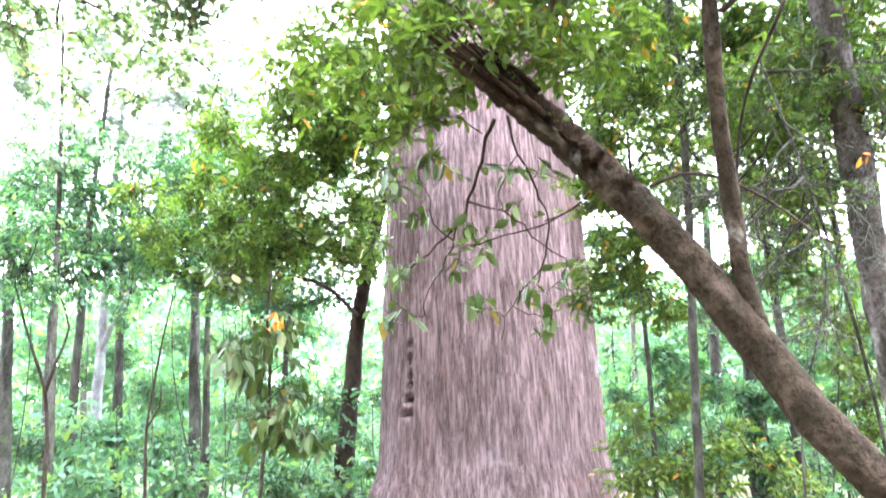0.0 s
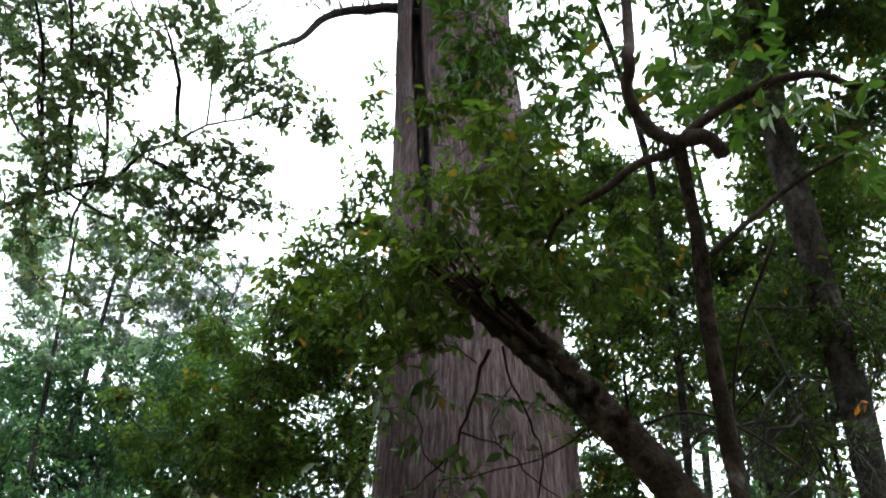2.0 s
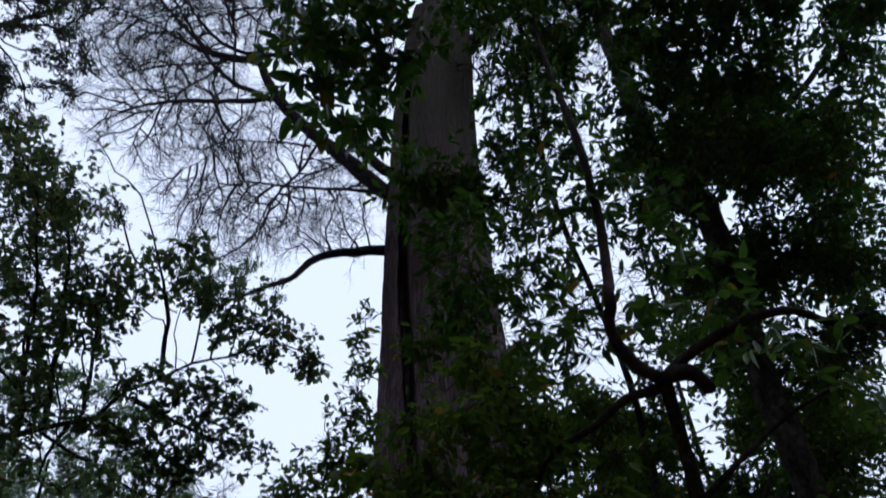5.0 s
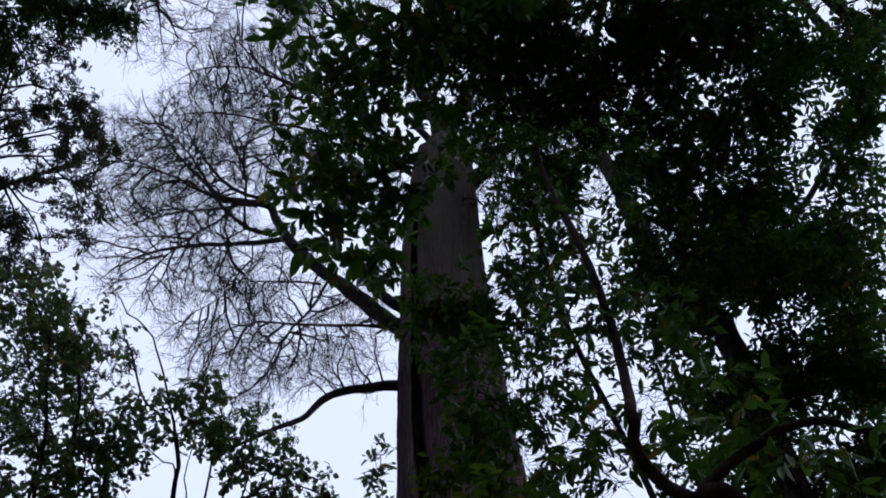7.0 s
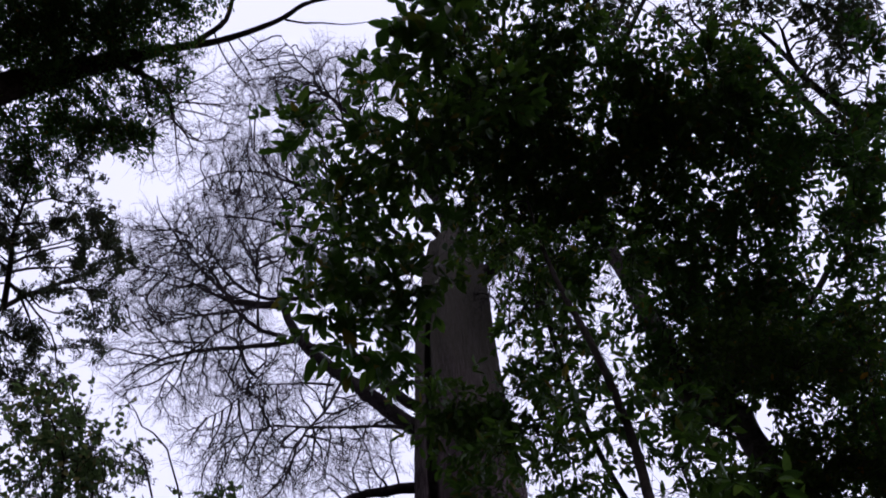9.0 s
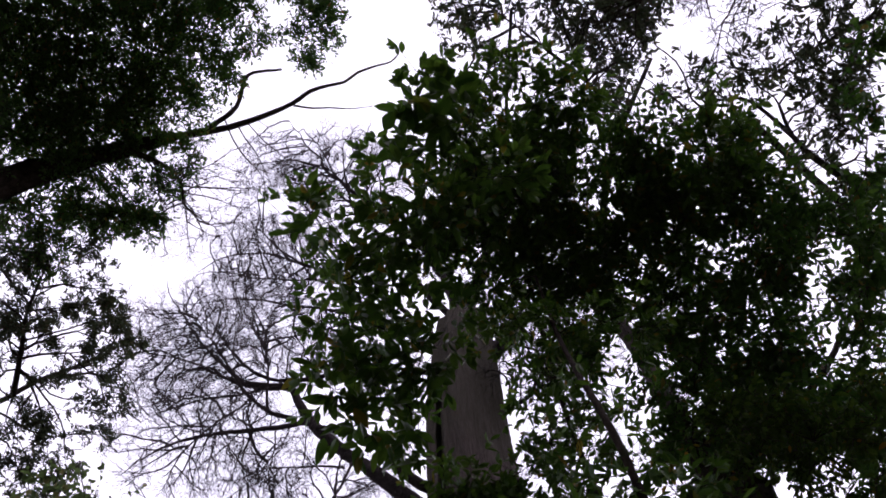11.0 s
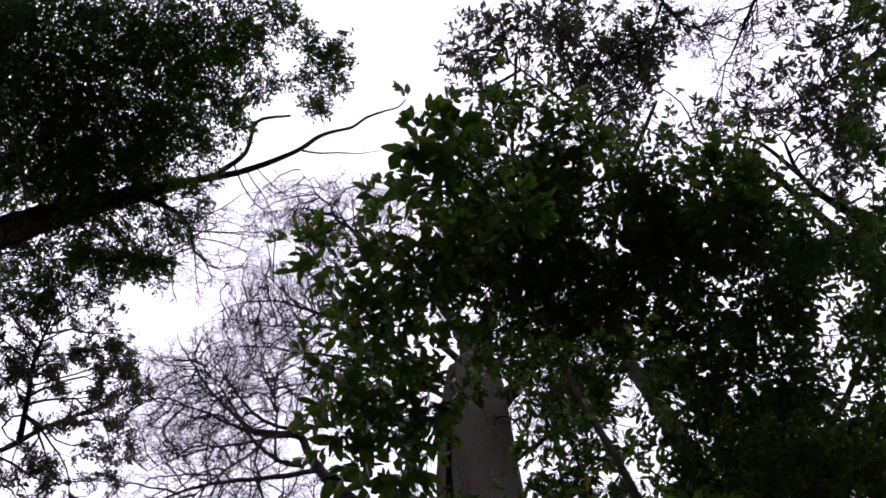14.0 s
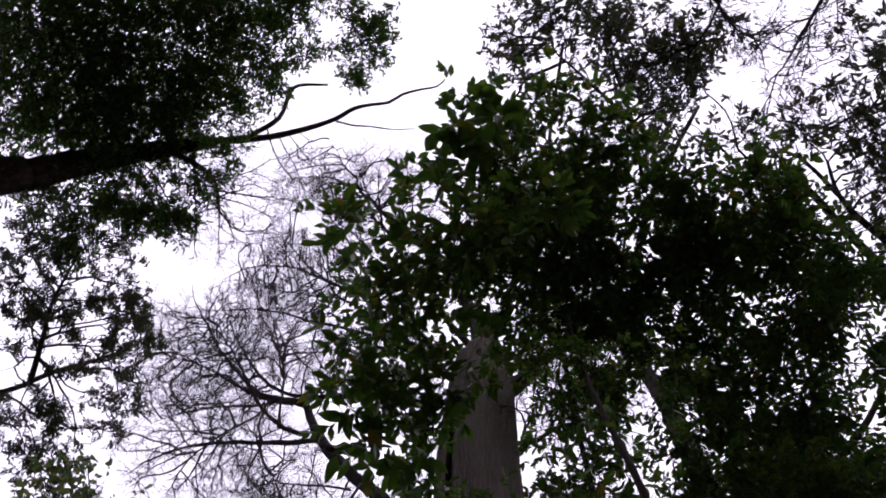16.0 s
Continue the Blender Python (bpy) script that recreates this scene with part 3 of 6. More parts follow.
def great_trunk():
    front = np.linspace(-98, 98, 280)
    back = np.linspace(100, 260, 60)[1:-1]
    turn = np.radians(np.concatenate([front, back]))
    z = np.concatenate([np.linspace(-0.1, 9, 170), np.linspace(9, 21.0, 85)[1:]])
    TH, Z = np.meshgrid(turn, z)
    u, k = TH / (2 * np.pi), (Z + 0.1) / 21.2
    rad = np.interp(Z, [-0.1, 0.6, 1.5, 3, 5.3, 8, 10.7, 14, 17, 19.5, 21], [2.0, 1.6, 1.42, 1.34, 1.24, 1.08, 0.96, 0.89, 0.84, 0.78, 0.66])
    # buttress folds near the ground, long plates of bark above
    rad = rad + 0.16 * np.exp(-np.maximum(Z, 0) / 1.3) * np.sin(TH * 7 + 1) + 0.03 * np.sin(TH * 5 + Z * 0.15) + 0.02 * np.sin(TH * 11 - Z * 0.2)
    wob = 0.012 * noise_grid(u, k, 24, 60, 5)
    ridge = 1 - np.abs(2 * noise_grid(u + wob, k, 110, 34, 11) - 1)
    fine = 1 - np.abs(2 * noise_grid(u + wob, k, 300, 90, 12) - 1)
    plates = noise_grid(u + wob, k, 60, 12, 13)
    rad = rad + 0.02 * (ridge - 0.6) + 0.02 * (fine - 0.6) + 0.04 * (plates - 0.5)
    # the deep seam that splits off a rib of the trunk
    seam = np.radians(np.interp(Z, [4, 7, 11, 15, 18], [-27, -33, -42, -49, -51]) + 1.2 * np.sin(Z * 0.9))
    depth = np.interp(Z, [4.5, 7, 9, 16.5, 18.5], [0, 0.3, 0.75, 0.75, 0])
    cut = depth * np.exp(-(((TH - seam) / np.radians(np.interp(Z, [5, 9, 16], [3, 5, 7]))) ** 6))
    rad = rad + np.interp(Z, [6, 10, 21], [0, 0.05, 0.06]) * np.exp(-(((TH - seam + radians(19)) / radians(10)) ** 2))
    # a ladder of holes in the bark
    for zz in (2.05, 2.22, 2.36, 2.5, 2.68, 2.86):
        wide = radians(2.2 + 1.1 * math.sin(zz * 37))
        rad = rad - 0.16 * np.exp(-(((TH + radians(45) + 0.3 * wide) / wide) ** 4 + ((Z - zz) / (0.03 + 0.012 * math.cos(zz * 23))) ** 4))
    # a burl low on the side
    rad = rad + 0.12 * np.exp(-(((TH + radians(78)) / radians(9)) ** 2 + ((Z - 1.15) / 0.18) ** 2))
    ax, ay = great_axis(Z)
    X, Y = ax + rad * np.sin(TH), ay - rad * np.cos(TH) + cut
    n, m = len(turn), len(z)
    verts = np.vstack([np.stack([X, Y, Z], -1).reshape(-1, 3), [[0.6, 10.45, 21.15]]])
    i, j = np.meshgrid(np.arange(m - 1), np.arange(n), indexing="ij")
    a, b = (i * n + j).ravel(), (i * n + (j + 1) % n).ravel()
    jj = np.arange(n)
    return verts, [np.stack([a, b, b + n, a + n], 1), np.stack([(m - 1) * n + jj, (m - 1) * n + (jj + 1) % n, np.full(n, m * n)], 1)]


def great_tree():
    root = thing("bald_cypress", (0.7, 10.5, 0.0), "huge bald cypress with fissured pinkish bark and bare twiggy crown", "tree")
    v, f = great_trunk()
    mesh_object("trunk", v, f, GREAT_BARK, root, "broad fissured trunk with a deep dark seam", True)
    tx = [(0.5, 10.45, 20.5), (0.62, 10.4, 22.0), (0.6, 10.2, 23.5)]
    # limbs: line, base radius, end radius, sway, whether it leaves the trunk itself
    limbs = [
        ([(-0.71, 10.40, 13.86), (-1.49, 10.28, 14.86), (-2.29, 10.15, 15.62), (-2.90, 10.03, 16.25), (-3.26, 9.90, 16.82), (-3.39, 9.78, 17.29), (-3.51, 9.65, 17.41), (-3.93, 9.53, 17.21), (-4.46, 9.40, 17.16)], 0.19, 0.08, 0.1, True),
        ([(-0.72, 10.30, 14.46), (-1.20, 10.15, 15.14), (-1.60, 10.00, 15.61), (-2.18, 9.85, 15.77), (-2.75, 9.70, 15.77)], 0.14, 0.07, 0.1, True),
        ([(-2.99, 9.75, 16.05), (-3.49, 9.53, 15.64), (-4.16, 9.30, 15.31), (-4.76, 9.07, 14.91), (-5.19, 8.85, 14.29), (-5.36, 8.62, 13.56), (-5.44, 8.40, 12.80)], 0.06, 0.008, 0.1, False)]
    limbs += [
        ([(-4.46, 9.40, 17.16), (-5.01, 9.24, 17.71), (-5.59, 9.08, 18.55), (-6.16, 8.92, 19.46), (-6.91, 8.76, 20.73), (-7.15, 8.60, 21.54)], 0.045, 0.008, 0.1, False),
        ([(-3.23, 9.70, 16.14), (-3.65, 9.40, 15.89), (-4.07, 9.10, 16.08), (-4.35, 8.80, 16.29), (-5.33, 8.50, 18.00), (-5.86, 8.20, 18.85)], 0.05, 0.008, 0.1, False),
        ([(-3.83, 9.60, 16.24), (-3.94, 9.53, 16.92), (-4.08, 9.45, 18.25), (-4.51, 9.38, 19.51), (-5.13, 9.30, 20.58)], 0.032, 0.008, 0.1, False),
        ([(-4.44, 9.35, 17.07), (-5.08, 9.26, 17.45), (-5.70, 9.18, 17.98), (-6.45, 9.09, 18.13), (-7.32, 9.00, 18.29)], 0.042, 0.008, 0.1, False),
        ([(-3.92, 9.50, 17.17), (-4.44, 9.62, 17.11), (-5.43, 9.75, 17.27), (-6.18, 9.88, 17.23), (-6.85, 10.00, 16.97)], 0.036, 0.008, 0.1, False),
        ([(-4.20, 9.50, 17.14), (-4.27, 9.38, 16.25), (-4.52, 9.25, 15.80), (-5.03, 9.12, 14.70), (-5.14, 9.00, 13.64)], 0.032, 0.008, 0.1, False)]
    limbs += [
        ([(-3.55, 9.60, 15.69), (-3.47, 9.40, 14.51), (-3.77, 9.20, 13.39), (-4.05, 9.00, 12.77)], 0.018, 0.008, 0.1, False),
        ([(-2.11, 10.00, 14.76), (-2.63, 9.82, 14.64), (-3.13, 9.65, 14.36), (-3.35, 9.48, 14.22), (-3.69, 9.30, 13.78)], 0.026, 0.008, 0.1, False),
        ([(-0.81, 10.40, 13.93), (-1.50, 10.17, 13.63), (-2.17, 9.93, 13.46), (-2.63, 9.70, 13.21), (-3.08, 9.47, 13.02), (-3.45, 9.23, 12.52), (-3.73, 9.00, 11.79)], 0.045, 0.008, 0.1, True),
        ([(-1.94, 10.00, 14.96), (-2.14, 9.76, 13.59), (-2.54, 9.52, 12.77), (-2.55, 9.28, 11.58), (-2.77, 9.04, 10.89), (-3.22, 8.80, 10.26)], 0.032, 0.008, 0.1, False)]
    limbs += [
        ([(-0.46, 10.30, 18.72), (-1.40, 10.21, 18.24), (-2.36, 10.12, 18.50), (-3.01, 10.04, 18.29), (-3.47, 9.95, 18.02), (-4.12, 9.86, 18.09), (-4.78, 9.78, 18.64), (-5.78, 9.69, 20.27), (-6.63, 9.60, 22.14)], 0.085, 0.008, 0.1, True),
        ([(-0.25, 10.30, 19.54), (-1.53, 10.16, 21.22), (-2.83, 10.03, 21.71), (-3.38, 9.89, 21.60), (-4.19, 9.75, 21.65), (-4.95, 9.61, 21.84), (-5.56, 9.48, 21.88), (-6.28, 9.34, 21.36), (-6.88, 9.20, 20.98)], 0.08, 0.008, 0.1, True),
        ([(-1.66, 10.00, 21.08), (-2.57, 9.80, 22.28), (-3.45, 9.60, 23.07), (-4.29, 9.40, 22.69), (-5.27, 9.20, 22.61), (-6.11, 9.00, 22.52), (-6.56, 8.80, 21.84)], 0.05, 0.008, 0.1, False)]
    limbs += [
        ([(-0.17, 10.20, 19.95), (-1.42, 10.10, 22.47), (-2.45, 10.00, 23.65), (-3.47, 9.90, 24.22), (-4.03, 9.80, 24.36), (-5.04, 9.70, 25.64), (-5.69, 9.60, 27.01), (-6.54, 9.50, 28.54), (-7.30, 9.40, 28.54)], 0.085, 0.008, 0.1, True),
        ([(-3.44, 9.80, 23.99), (-3.98, 9.64, 24.12), (-5.10, 9.48, 24.93), (-5.74, 9.32, 24.42), (-6.44, 9.16, 23.91), (-6.70, 9.00, 22.68)], 0.045, 0.008, 0.1, False),
        ([(-2.43, 9.95, 23.54), (-3.32, 9.81, 26.07), (-4.08, 9.68, 28.28), (-4.79, 9.54, 30.25), (-5.16, 9.40, 32.47)], 0.034, 0.008, 0.1, False)]
    limbs += [
        ([(1.29, 10.23, 19.09), (1.84, 9.97, 19.73), (2.43, 9.66, 19.87), (2.93, 9.33, 20.47), (3.53, 8.93, 21.66)], 0.27, 0.008, 0.34, True),
        ([(0.68, 10.40, 20.75), (0.07, 9.94, 23.91), (-1.49, 9.34, 27.05), (-3.19, 8.39, 28.24), (-4.32, 7.31, 29.05), (-4.78, 6.43, 28.91)], 0.22, 0.008, 0.34, False),
        ([(0.68, 10.40, 20.75), (1.24, 9.88, 23.55), (1.93, 9.29, 25.14), (3.17, 8.45, 26.23)], 0.26, 0.008, 0.34, False)]
    limbs += [
        ([(0.07, 10.42, 24.99), (-0.94, 9.64, 26.66), (-1.67, 8.79, 28.46), (-2.02, 7.97, 29.24)], 0.1, 0.008, 0.34, False),
        ([(1.22, 10.24, 16.48), (1.99, 9.95, 16.67), (2.66, 9.61, 17.04), (3.14, 9.29, 17.72)], 0.08, 0.008, 0.34, True),
        ([(-0.63, 10.40, 12.34), (-0.94, 10.28, 12.06), (-1.27, 10.15, 11.90), (-1.55, 10.03, 11.71), (-1.78, 9.90, 11.39), (-1.95, 9.78, 10.92), (-2.12, 9.65, 10.72), (-2.59, 9.53, 10.35), (-3.10, 9.40, 9.88)], 0.12, 0.015, 0.06, True),
        ([(-0.00, 10.28, 21.58), (-1.19, 9.03, 23.23), (-2.33, 7.88, 24.65), (-3.14, 6.65, 25.46), (-3.24, 5.81, 25.67)], 0.11, 0.008, 0.34, True),
        (tx, 0.4, 0.008, 0.1, False)]
    limb_parts = []
    for i, (pts, r0, r1, swing, from_trunk) in enumerate(limbs):
        if from_trunk:
            ax, ay = great_axis(pts[0][2])
            pts = [(float(ax), float(ay), pts[0][2] - 0.5)] + pts
        line = smooth_line(pts, 0.2)
        sway = np.random.default_rng(i + 300).normal(0, 1, (len(line) + 8, 3))
        sway = sum(sway[k:k + len(line)] for k in range(8)) / 8
        line = line + sway * (swing * np.linspace(0, 1, len(line)) ** 0.5)[:, None]
        v, f = tube(line, r0, r1, 10, 0.08, i + 20)
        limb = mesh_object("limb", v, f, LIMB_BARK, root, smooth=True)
        limb_parts.append((limb, line))
    # bare crown: branches grown through the spaces that it fills, fine twigs at their ends
    g = np.random.default_rng(21)
    fans = {i: Heap() for i in range(len(limb_parts))}
    side = [i for i, (limb, line) in enumerate(limb_parts) if line[-1][0] > 1]
    rest = [i for i in range(len(limb_parts)) if i not in side]
    for limbs_used, heart, spaces in (
            (rest, (-3.0, 9.9, 17.0), [(1300, (-5.7, 9.2, 18.4), (1.9, 1.4, 1.6)), (560, (-4.6, 9.2, 14.8), (1.9, 1.0, 1.0)), (460, (-3.6, 9.8, 19.7), (1.3, 1.0, 1.6))]),
            (rest, (-1.9, 10.2, 16.3), [(700, (-2.6, 9.5, 12.8), (2.0, 1.0, 1.2))]),
            (rest, (-1.7, 10.3, 21.2), [(1250, (-4.8, 9.3, 23.6), (1.8, 1.3, 1.5)), (420, (-2.5, 7.4, 24.8), (1.6, 1.6, 1.4)), (300, (-4.6, 7.6, 28.0), (1.4, 1.2, 1.2))]),
            (side, (0.6, 10.4, 17.0), [(330, (2.7, 9.1, 18.7), (1.6, 1.6, 2.0)), (170, (1.8, 9.4, 17.1), (0.8, 0.9, 1.3))])):
        goals = np.vstack([within(g, n, middle, radii) for n, middle, radii in spaces])
        place, parent, own, tips, heading, first = grow([limb_parts[i][1] for i in limbs_used], goals, 22, np.array(heart), bold=0.65)
        kid = np.arange(first, len(place))
        thick = np.minimum(0.0065 * tips ** 0.55, 0.042)
        for q, i in enumerate(limbs_used):
            k = kid[own[kid] == q]
            if not len(k):
                continue
            root_r = np.where(parent[k] >= first, thick[parent[k]], thick[k])
            prisms(fans[i], place[parent[k]], place[k], np.minimum(root_r, thick[k] * 1.3), thick[k])
            e = np.repeat(k[tips[k] < 8], 4)
            way = unit(heading[e] + 0.85 * unit(np.cross(heading[e], g.normal(size=(len(e), 3)))) + np.array([0, 0, -0.1]))
            fine_twigs(fans[i], place[e], way, g.uniform(0.2, 0.6, len(e)), g, 0.005, 3)
    for i, fan in fans.items():
        if fan.n:
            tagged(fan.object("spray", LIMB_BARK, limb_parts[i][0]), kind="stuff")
    leaves, twigs = Heap(), Heap()
    crown(leaves, twigs, [(-4.12, 14.55, 15.50, 0.50), (-4.75, 14.70, 15.14, 0.50), (-3.46, 14.93, 15.28, 0.36), (-5.25, 14.42, 15.26, 0.43)], 0.09, 1.0, 0.5, per_twig=6)
    tagged(twigs.object("sprigs", LIMB_BARK, root), kind="stuff")
    tagged(leaves.object("leaf_tuft", LEAF_DARK, root), kind="stuff")


great_tree()


# ---- the leaning tree close by ----
def leaning_tree():
    log = [(1.93, 3.63, 1.39), (1.73, 3.61, 1.61), (1.59, 3.66, 1.82), (1.39, 3.71, 2.17), (1.12, 3.71, 2.59), (0.77, 3.69, 2.95), (0.48, 3.63, 3.22), (0.19, 3.54, 3.46)]
    a, b = np.array(log[0]), np.array(log[2])
    foot = a + (a - b) * (a[2] + 0.1) / (b[2] - a[2])
    root = thing("leaning_tree", (float(foot[0]), float(foot[1]), 0.0), "leaning broken tree with brown mottled bark and leafy sprouts", "tree")
    line = smooth_line([tuple(foot)] + log, 0.025)
    v, f = tube(line, 0.102, 0.084, 28, 0.05, 5)
    # a torn, rotten hollow runs along the upper side to the broken end
    n = len(line)
    ring = v[: n * 28].reshape(n, 28, 3)
    k = np.linspace(0, 1, n)[:, None]
    axis = line[:, None]
    out = unit(ring - axis)
    ahead = unit(np.gradient(line, axis=0))[:, None]
    up = np.array([-0.12, -0.85, 0.32])
    up = unit(up - (ahead * up).sum(-1, keepdims=True) * ahead)
    face = (out * up).sum(-1)
    ragged = 0.06 * np.sin(np.arange(n) * 0.9)[:, None] + rng.normal(0, 0.05, (n, 28))
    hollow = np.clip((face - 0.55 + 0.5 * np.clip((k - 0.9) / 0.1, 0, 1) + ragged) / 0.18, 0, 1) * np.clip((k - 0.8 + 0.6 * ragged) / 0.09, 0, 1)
    ring += (axis - ring) * (hollow * 0.95)[..., None]
    ring += out * (0.012 * np.clip((k - 0.78) / 0.05, 0, 1) * rng.normal(0, 0.5, (n, 28)))[..., None]
    v[: n * 28] = ring.reshape(-1, 3)
    trunk = mesh_object("trunk", v, f, LOG_BARK, root, "mottled brown leaning trunk, hollow and torn at its end", True)
    # rotten wood lines the hollow, its brown darkened to imitate the recess's shade
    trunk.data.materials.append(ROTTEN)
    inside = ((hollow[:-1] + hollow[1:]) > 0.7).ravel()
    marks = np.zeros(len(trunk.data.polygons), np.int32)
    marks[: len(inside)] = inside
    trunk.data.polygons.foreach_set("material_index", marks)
    tip = line[-1]
    d = unit(line[-1] - line[-8])
    for q in range(18):
        off = rng.normal(0, 0.045, 3)
        sv, sf = tube(smooth_line([tip - d * rng.uniform(0.1, 0.5) + off, tip + off * 1.1, tip + d * rng.uniform(0.04, 0.24) + off * 1.5], 0.05), rng.uniform(0.012, 0.028), 0.003, 5, 0.12, q)
        mesh_object("splinter", sv, sf, ROTTEN, trunk)
    limbs = [([(1.49, 3.68, 2.10), (1.46, 3.67, 2.24), (1.43, 3.66, 2.37), (1.42, 3.63, 2.50), (1.40, 3.59, 2.68), (1.36, 3.52, 2.93), (1.32, 3.40, 3.25), (1.29, 3.27, 3.52), (1.29, 3.27, 3.71), (1.24, 3.17, 3.88), (1.21, 3.10, 4.00)], 0.046, 0.032), ([(1.21, 3.10, 4.00), (1.32, 3.05, 4.10), (1.48, 2.98, 4.18), (1.67, 2.89, 4.24), (1.84, 2.85, 4.25), (2.02, 2.89, 4.16), (2.16, 2.83, 4.20)], 0.03, 0.016), ([(1.20, 3.10, 4.00), (1.09, 3.10, 4.06), (0.99, 3.05, 4.16), (0.95, 2.98, 4.27), (0.98, 2.94, 4.30), (0.95, 2.87, 4.39), (1.03, 3.09, 4.54), (1.07, 3.13, 4.95), (1.08, 3.13, 5.39), (0.98, 2.97, 5.94), (0.95, 3.10, 6.57), (0.95, 3.32, 7.67), (0.95, 3.34, 8.85)], 0.032, 0.014), ([(1.19, 3.13, 3.97), (1.02, 3.20, 3.96), (0.90, 3.30, 3.86), (0.74, 3.37, 3.81), (0.64, 3.44, 3.74), (0.61, 3.50, 3.64)], 0.026, 0.01), ([(1.23, 3.08, 4.01), (1.32, 3.05, 4.01), (1.38, 3.06, 3.96), (1.41, 3.08, 3.92)], 0.045, 0.03), ([(1.33, 3.26, 3.48), (1.55, 3.19, 3.66), (1.76, 3.11, 3.81), (1.99, 3.03, 3.92)], 0.016, 0.008),
             ([(1.05, 3.67, 2.80), (1.19, 3.66, 2.86), (1.33, 3.67, 2.86), (1.49, 3.68, 2.80), (1.69, 3.69, 2.67), (1.84, 3.71, 2.53), (1.97, 3.72, 2.48)], 0.009, 0.004), ([(1.67, 3.29, 3.60), (1.62, 3.43, 3.45), (1.56, 3.55, 3.31), (1.53, 3.66, 3.16), (1.52, 3.77, 2.94), (1.52, 3.87, 2.70)], 0.009, 0.006), ([(0.33, 3.61, 3.17), (0.27, 3.65, 3.08), (0.24, 3.70, 2.95), (0.18, 3.76, 2.80), (0.11, 3.81, 2.63), (-0.11, 3.85, 2.47), (-0.30, 3.86, 2.39)], 0.016, 0.004), ([(0.18, 3.76, 2.80), (0.30, 3.76, 2.77), (0.39, 3.77, 2.70), (0.54, 3.79, 2.57), (0.64, 3.80, 2.48)], 0.009, 0.004), ([(0.14, 3.79, 2.70), (0.09, 3.83, 2.57), (0.03, 3.86, 2.43), (-0.06, 3.90, 2.25)], 0.007, 0.003), ([(0.39, 3.62, 3.13), (0.43, 3.67, 2.99), (0.50, 3.72, 2.83), (0.58, 3.75, 2.69), (0.55, 3.79, 2.57), (0.53, 3.83, 2.41)], 0.011, 0.005), ([(0.57, 3.76, 2.67), (0.67, 3.73, 2.72), (0.81, 3.69, 2.77)], 0.006, 0.003), ([(0.43, 3.67, 2.99), (0.37, 3.71, 2.89), (0.33, 3.75, 2.81), (0.35, 3.77, 2.74)], 0.006, 0.003), ([(0.78, 3.69, 2.77), (0.67, 3.73, 2.71), (0.58, 3.76, 2.65), (0.43, 3.79, 2.63), (0.20, 3.82, 2.58), (0.07, 3.83, 2.57)], 0.008, 0.004), ([(0.11, 3.81, 2.63), (0.02, 3.80, 2.68), (-0.01, 3.76, 2.81), (-0.06, 3.74, 2.88), (-0.16, 3.73, 2.90), (-0.27, 3.73, 2.86)], 0.007, 0.003), ([(0.27, 3.65, 3.08), (0.17, 3.62, 3.16), (0.05, 3.62, 3.17), (-0.07, 3.65, 3.12), (-0.18, 3.67, 3.04)], 0.006, 0.003), ([(0.53, 3.83, 2.41), (0.45, 3.85, 2.34), (0.36, 3.88, 2.23), (0.30, 3.90, 2.13)], 0.006, 0.003)]
    lines = [line]
    for i, (pts, r0, r1) in enumerate(limbs):
        l = smooth_line(pts, 0.05)
        if i >= 8:
            r0, r1 = r0 * 0.62, r1 * 0.7
            sway = np.random.default_rng(i + 400).normal(0, 1, (len(l) + 3, 3))
            l = l + (sway[:len(l)] + sway[1:len(l) + 1] + sway[2:len(l) + 2]) * 0.007
        lines.append(l)
        lv, lf = tube(l, r0, r1, 12 if i < 8 else 7, 0.06, i + 60)
        mesh_object("upright_stem" if i == 0 else "limb" if i < 8 else "hanging_twig", lv, lf, LOG_BARK if i == 0 else DARK_BARK if i < 8 else ROTTEN, root, smooth=True)
    twigs, leaves = Heap(), Heap()
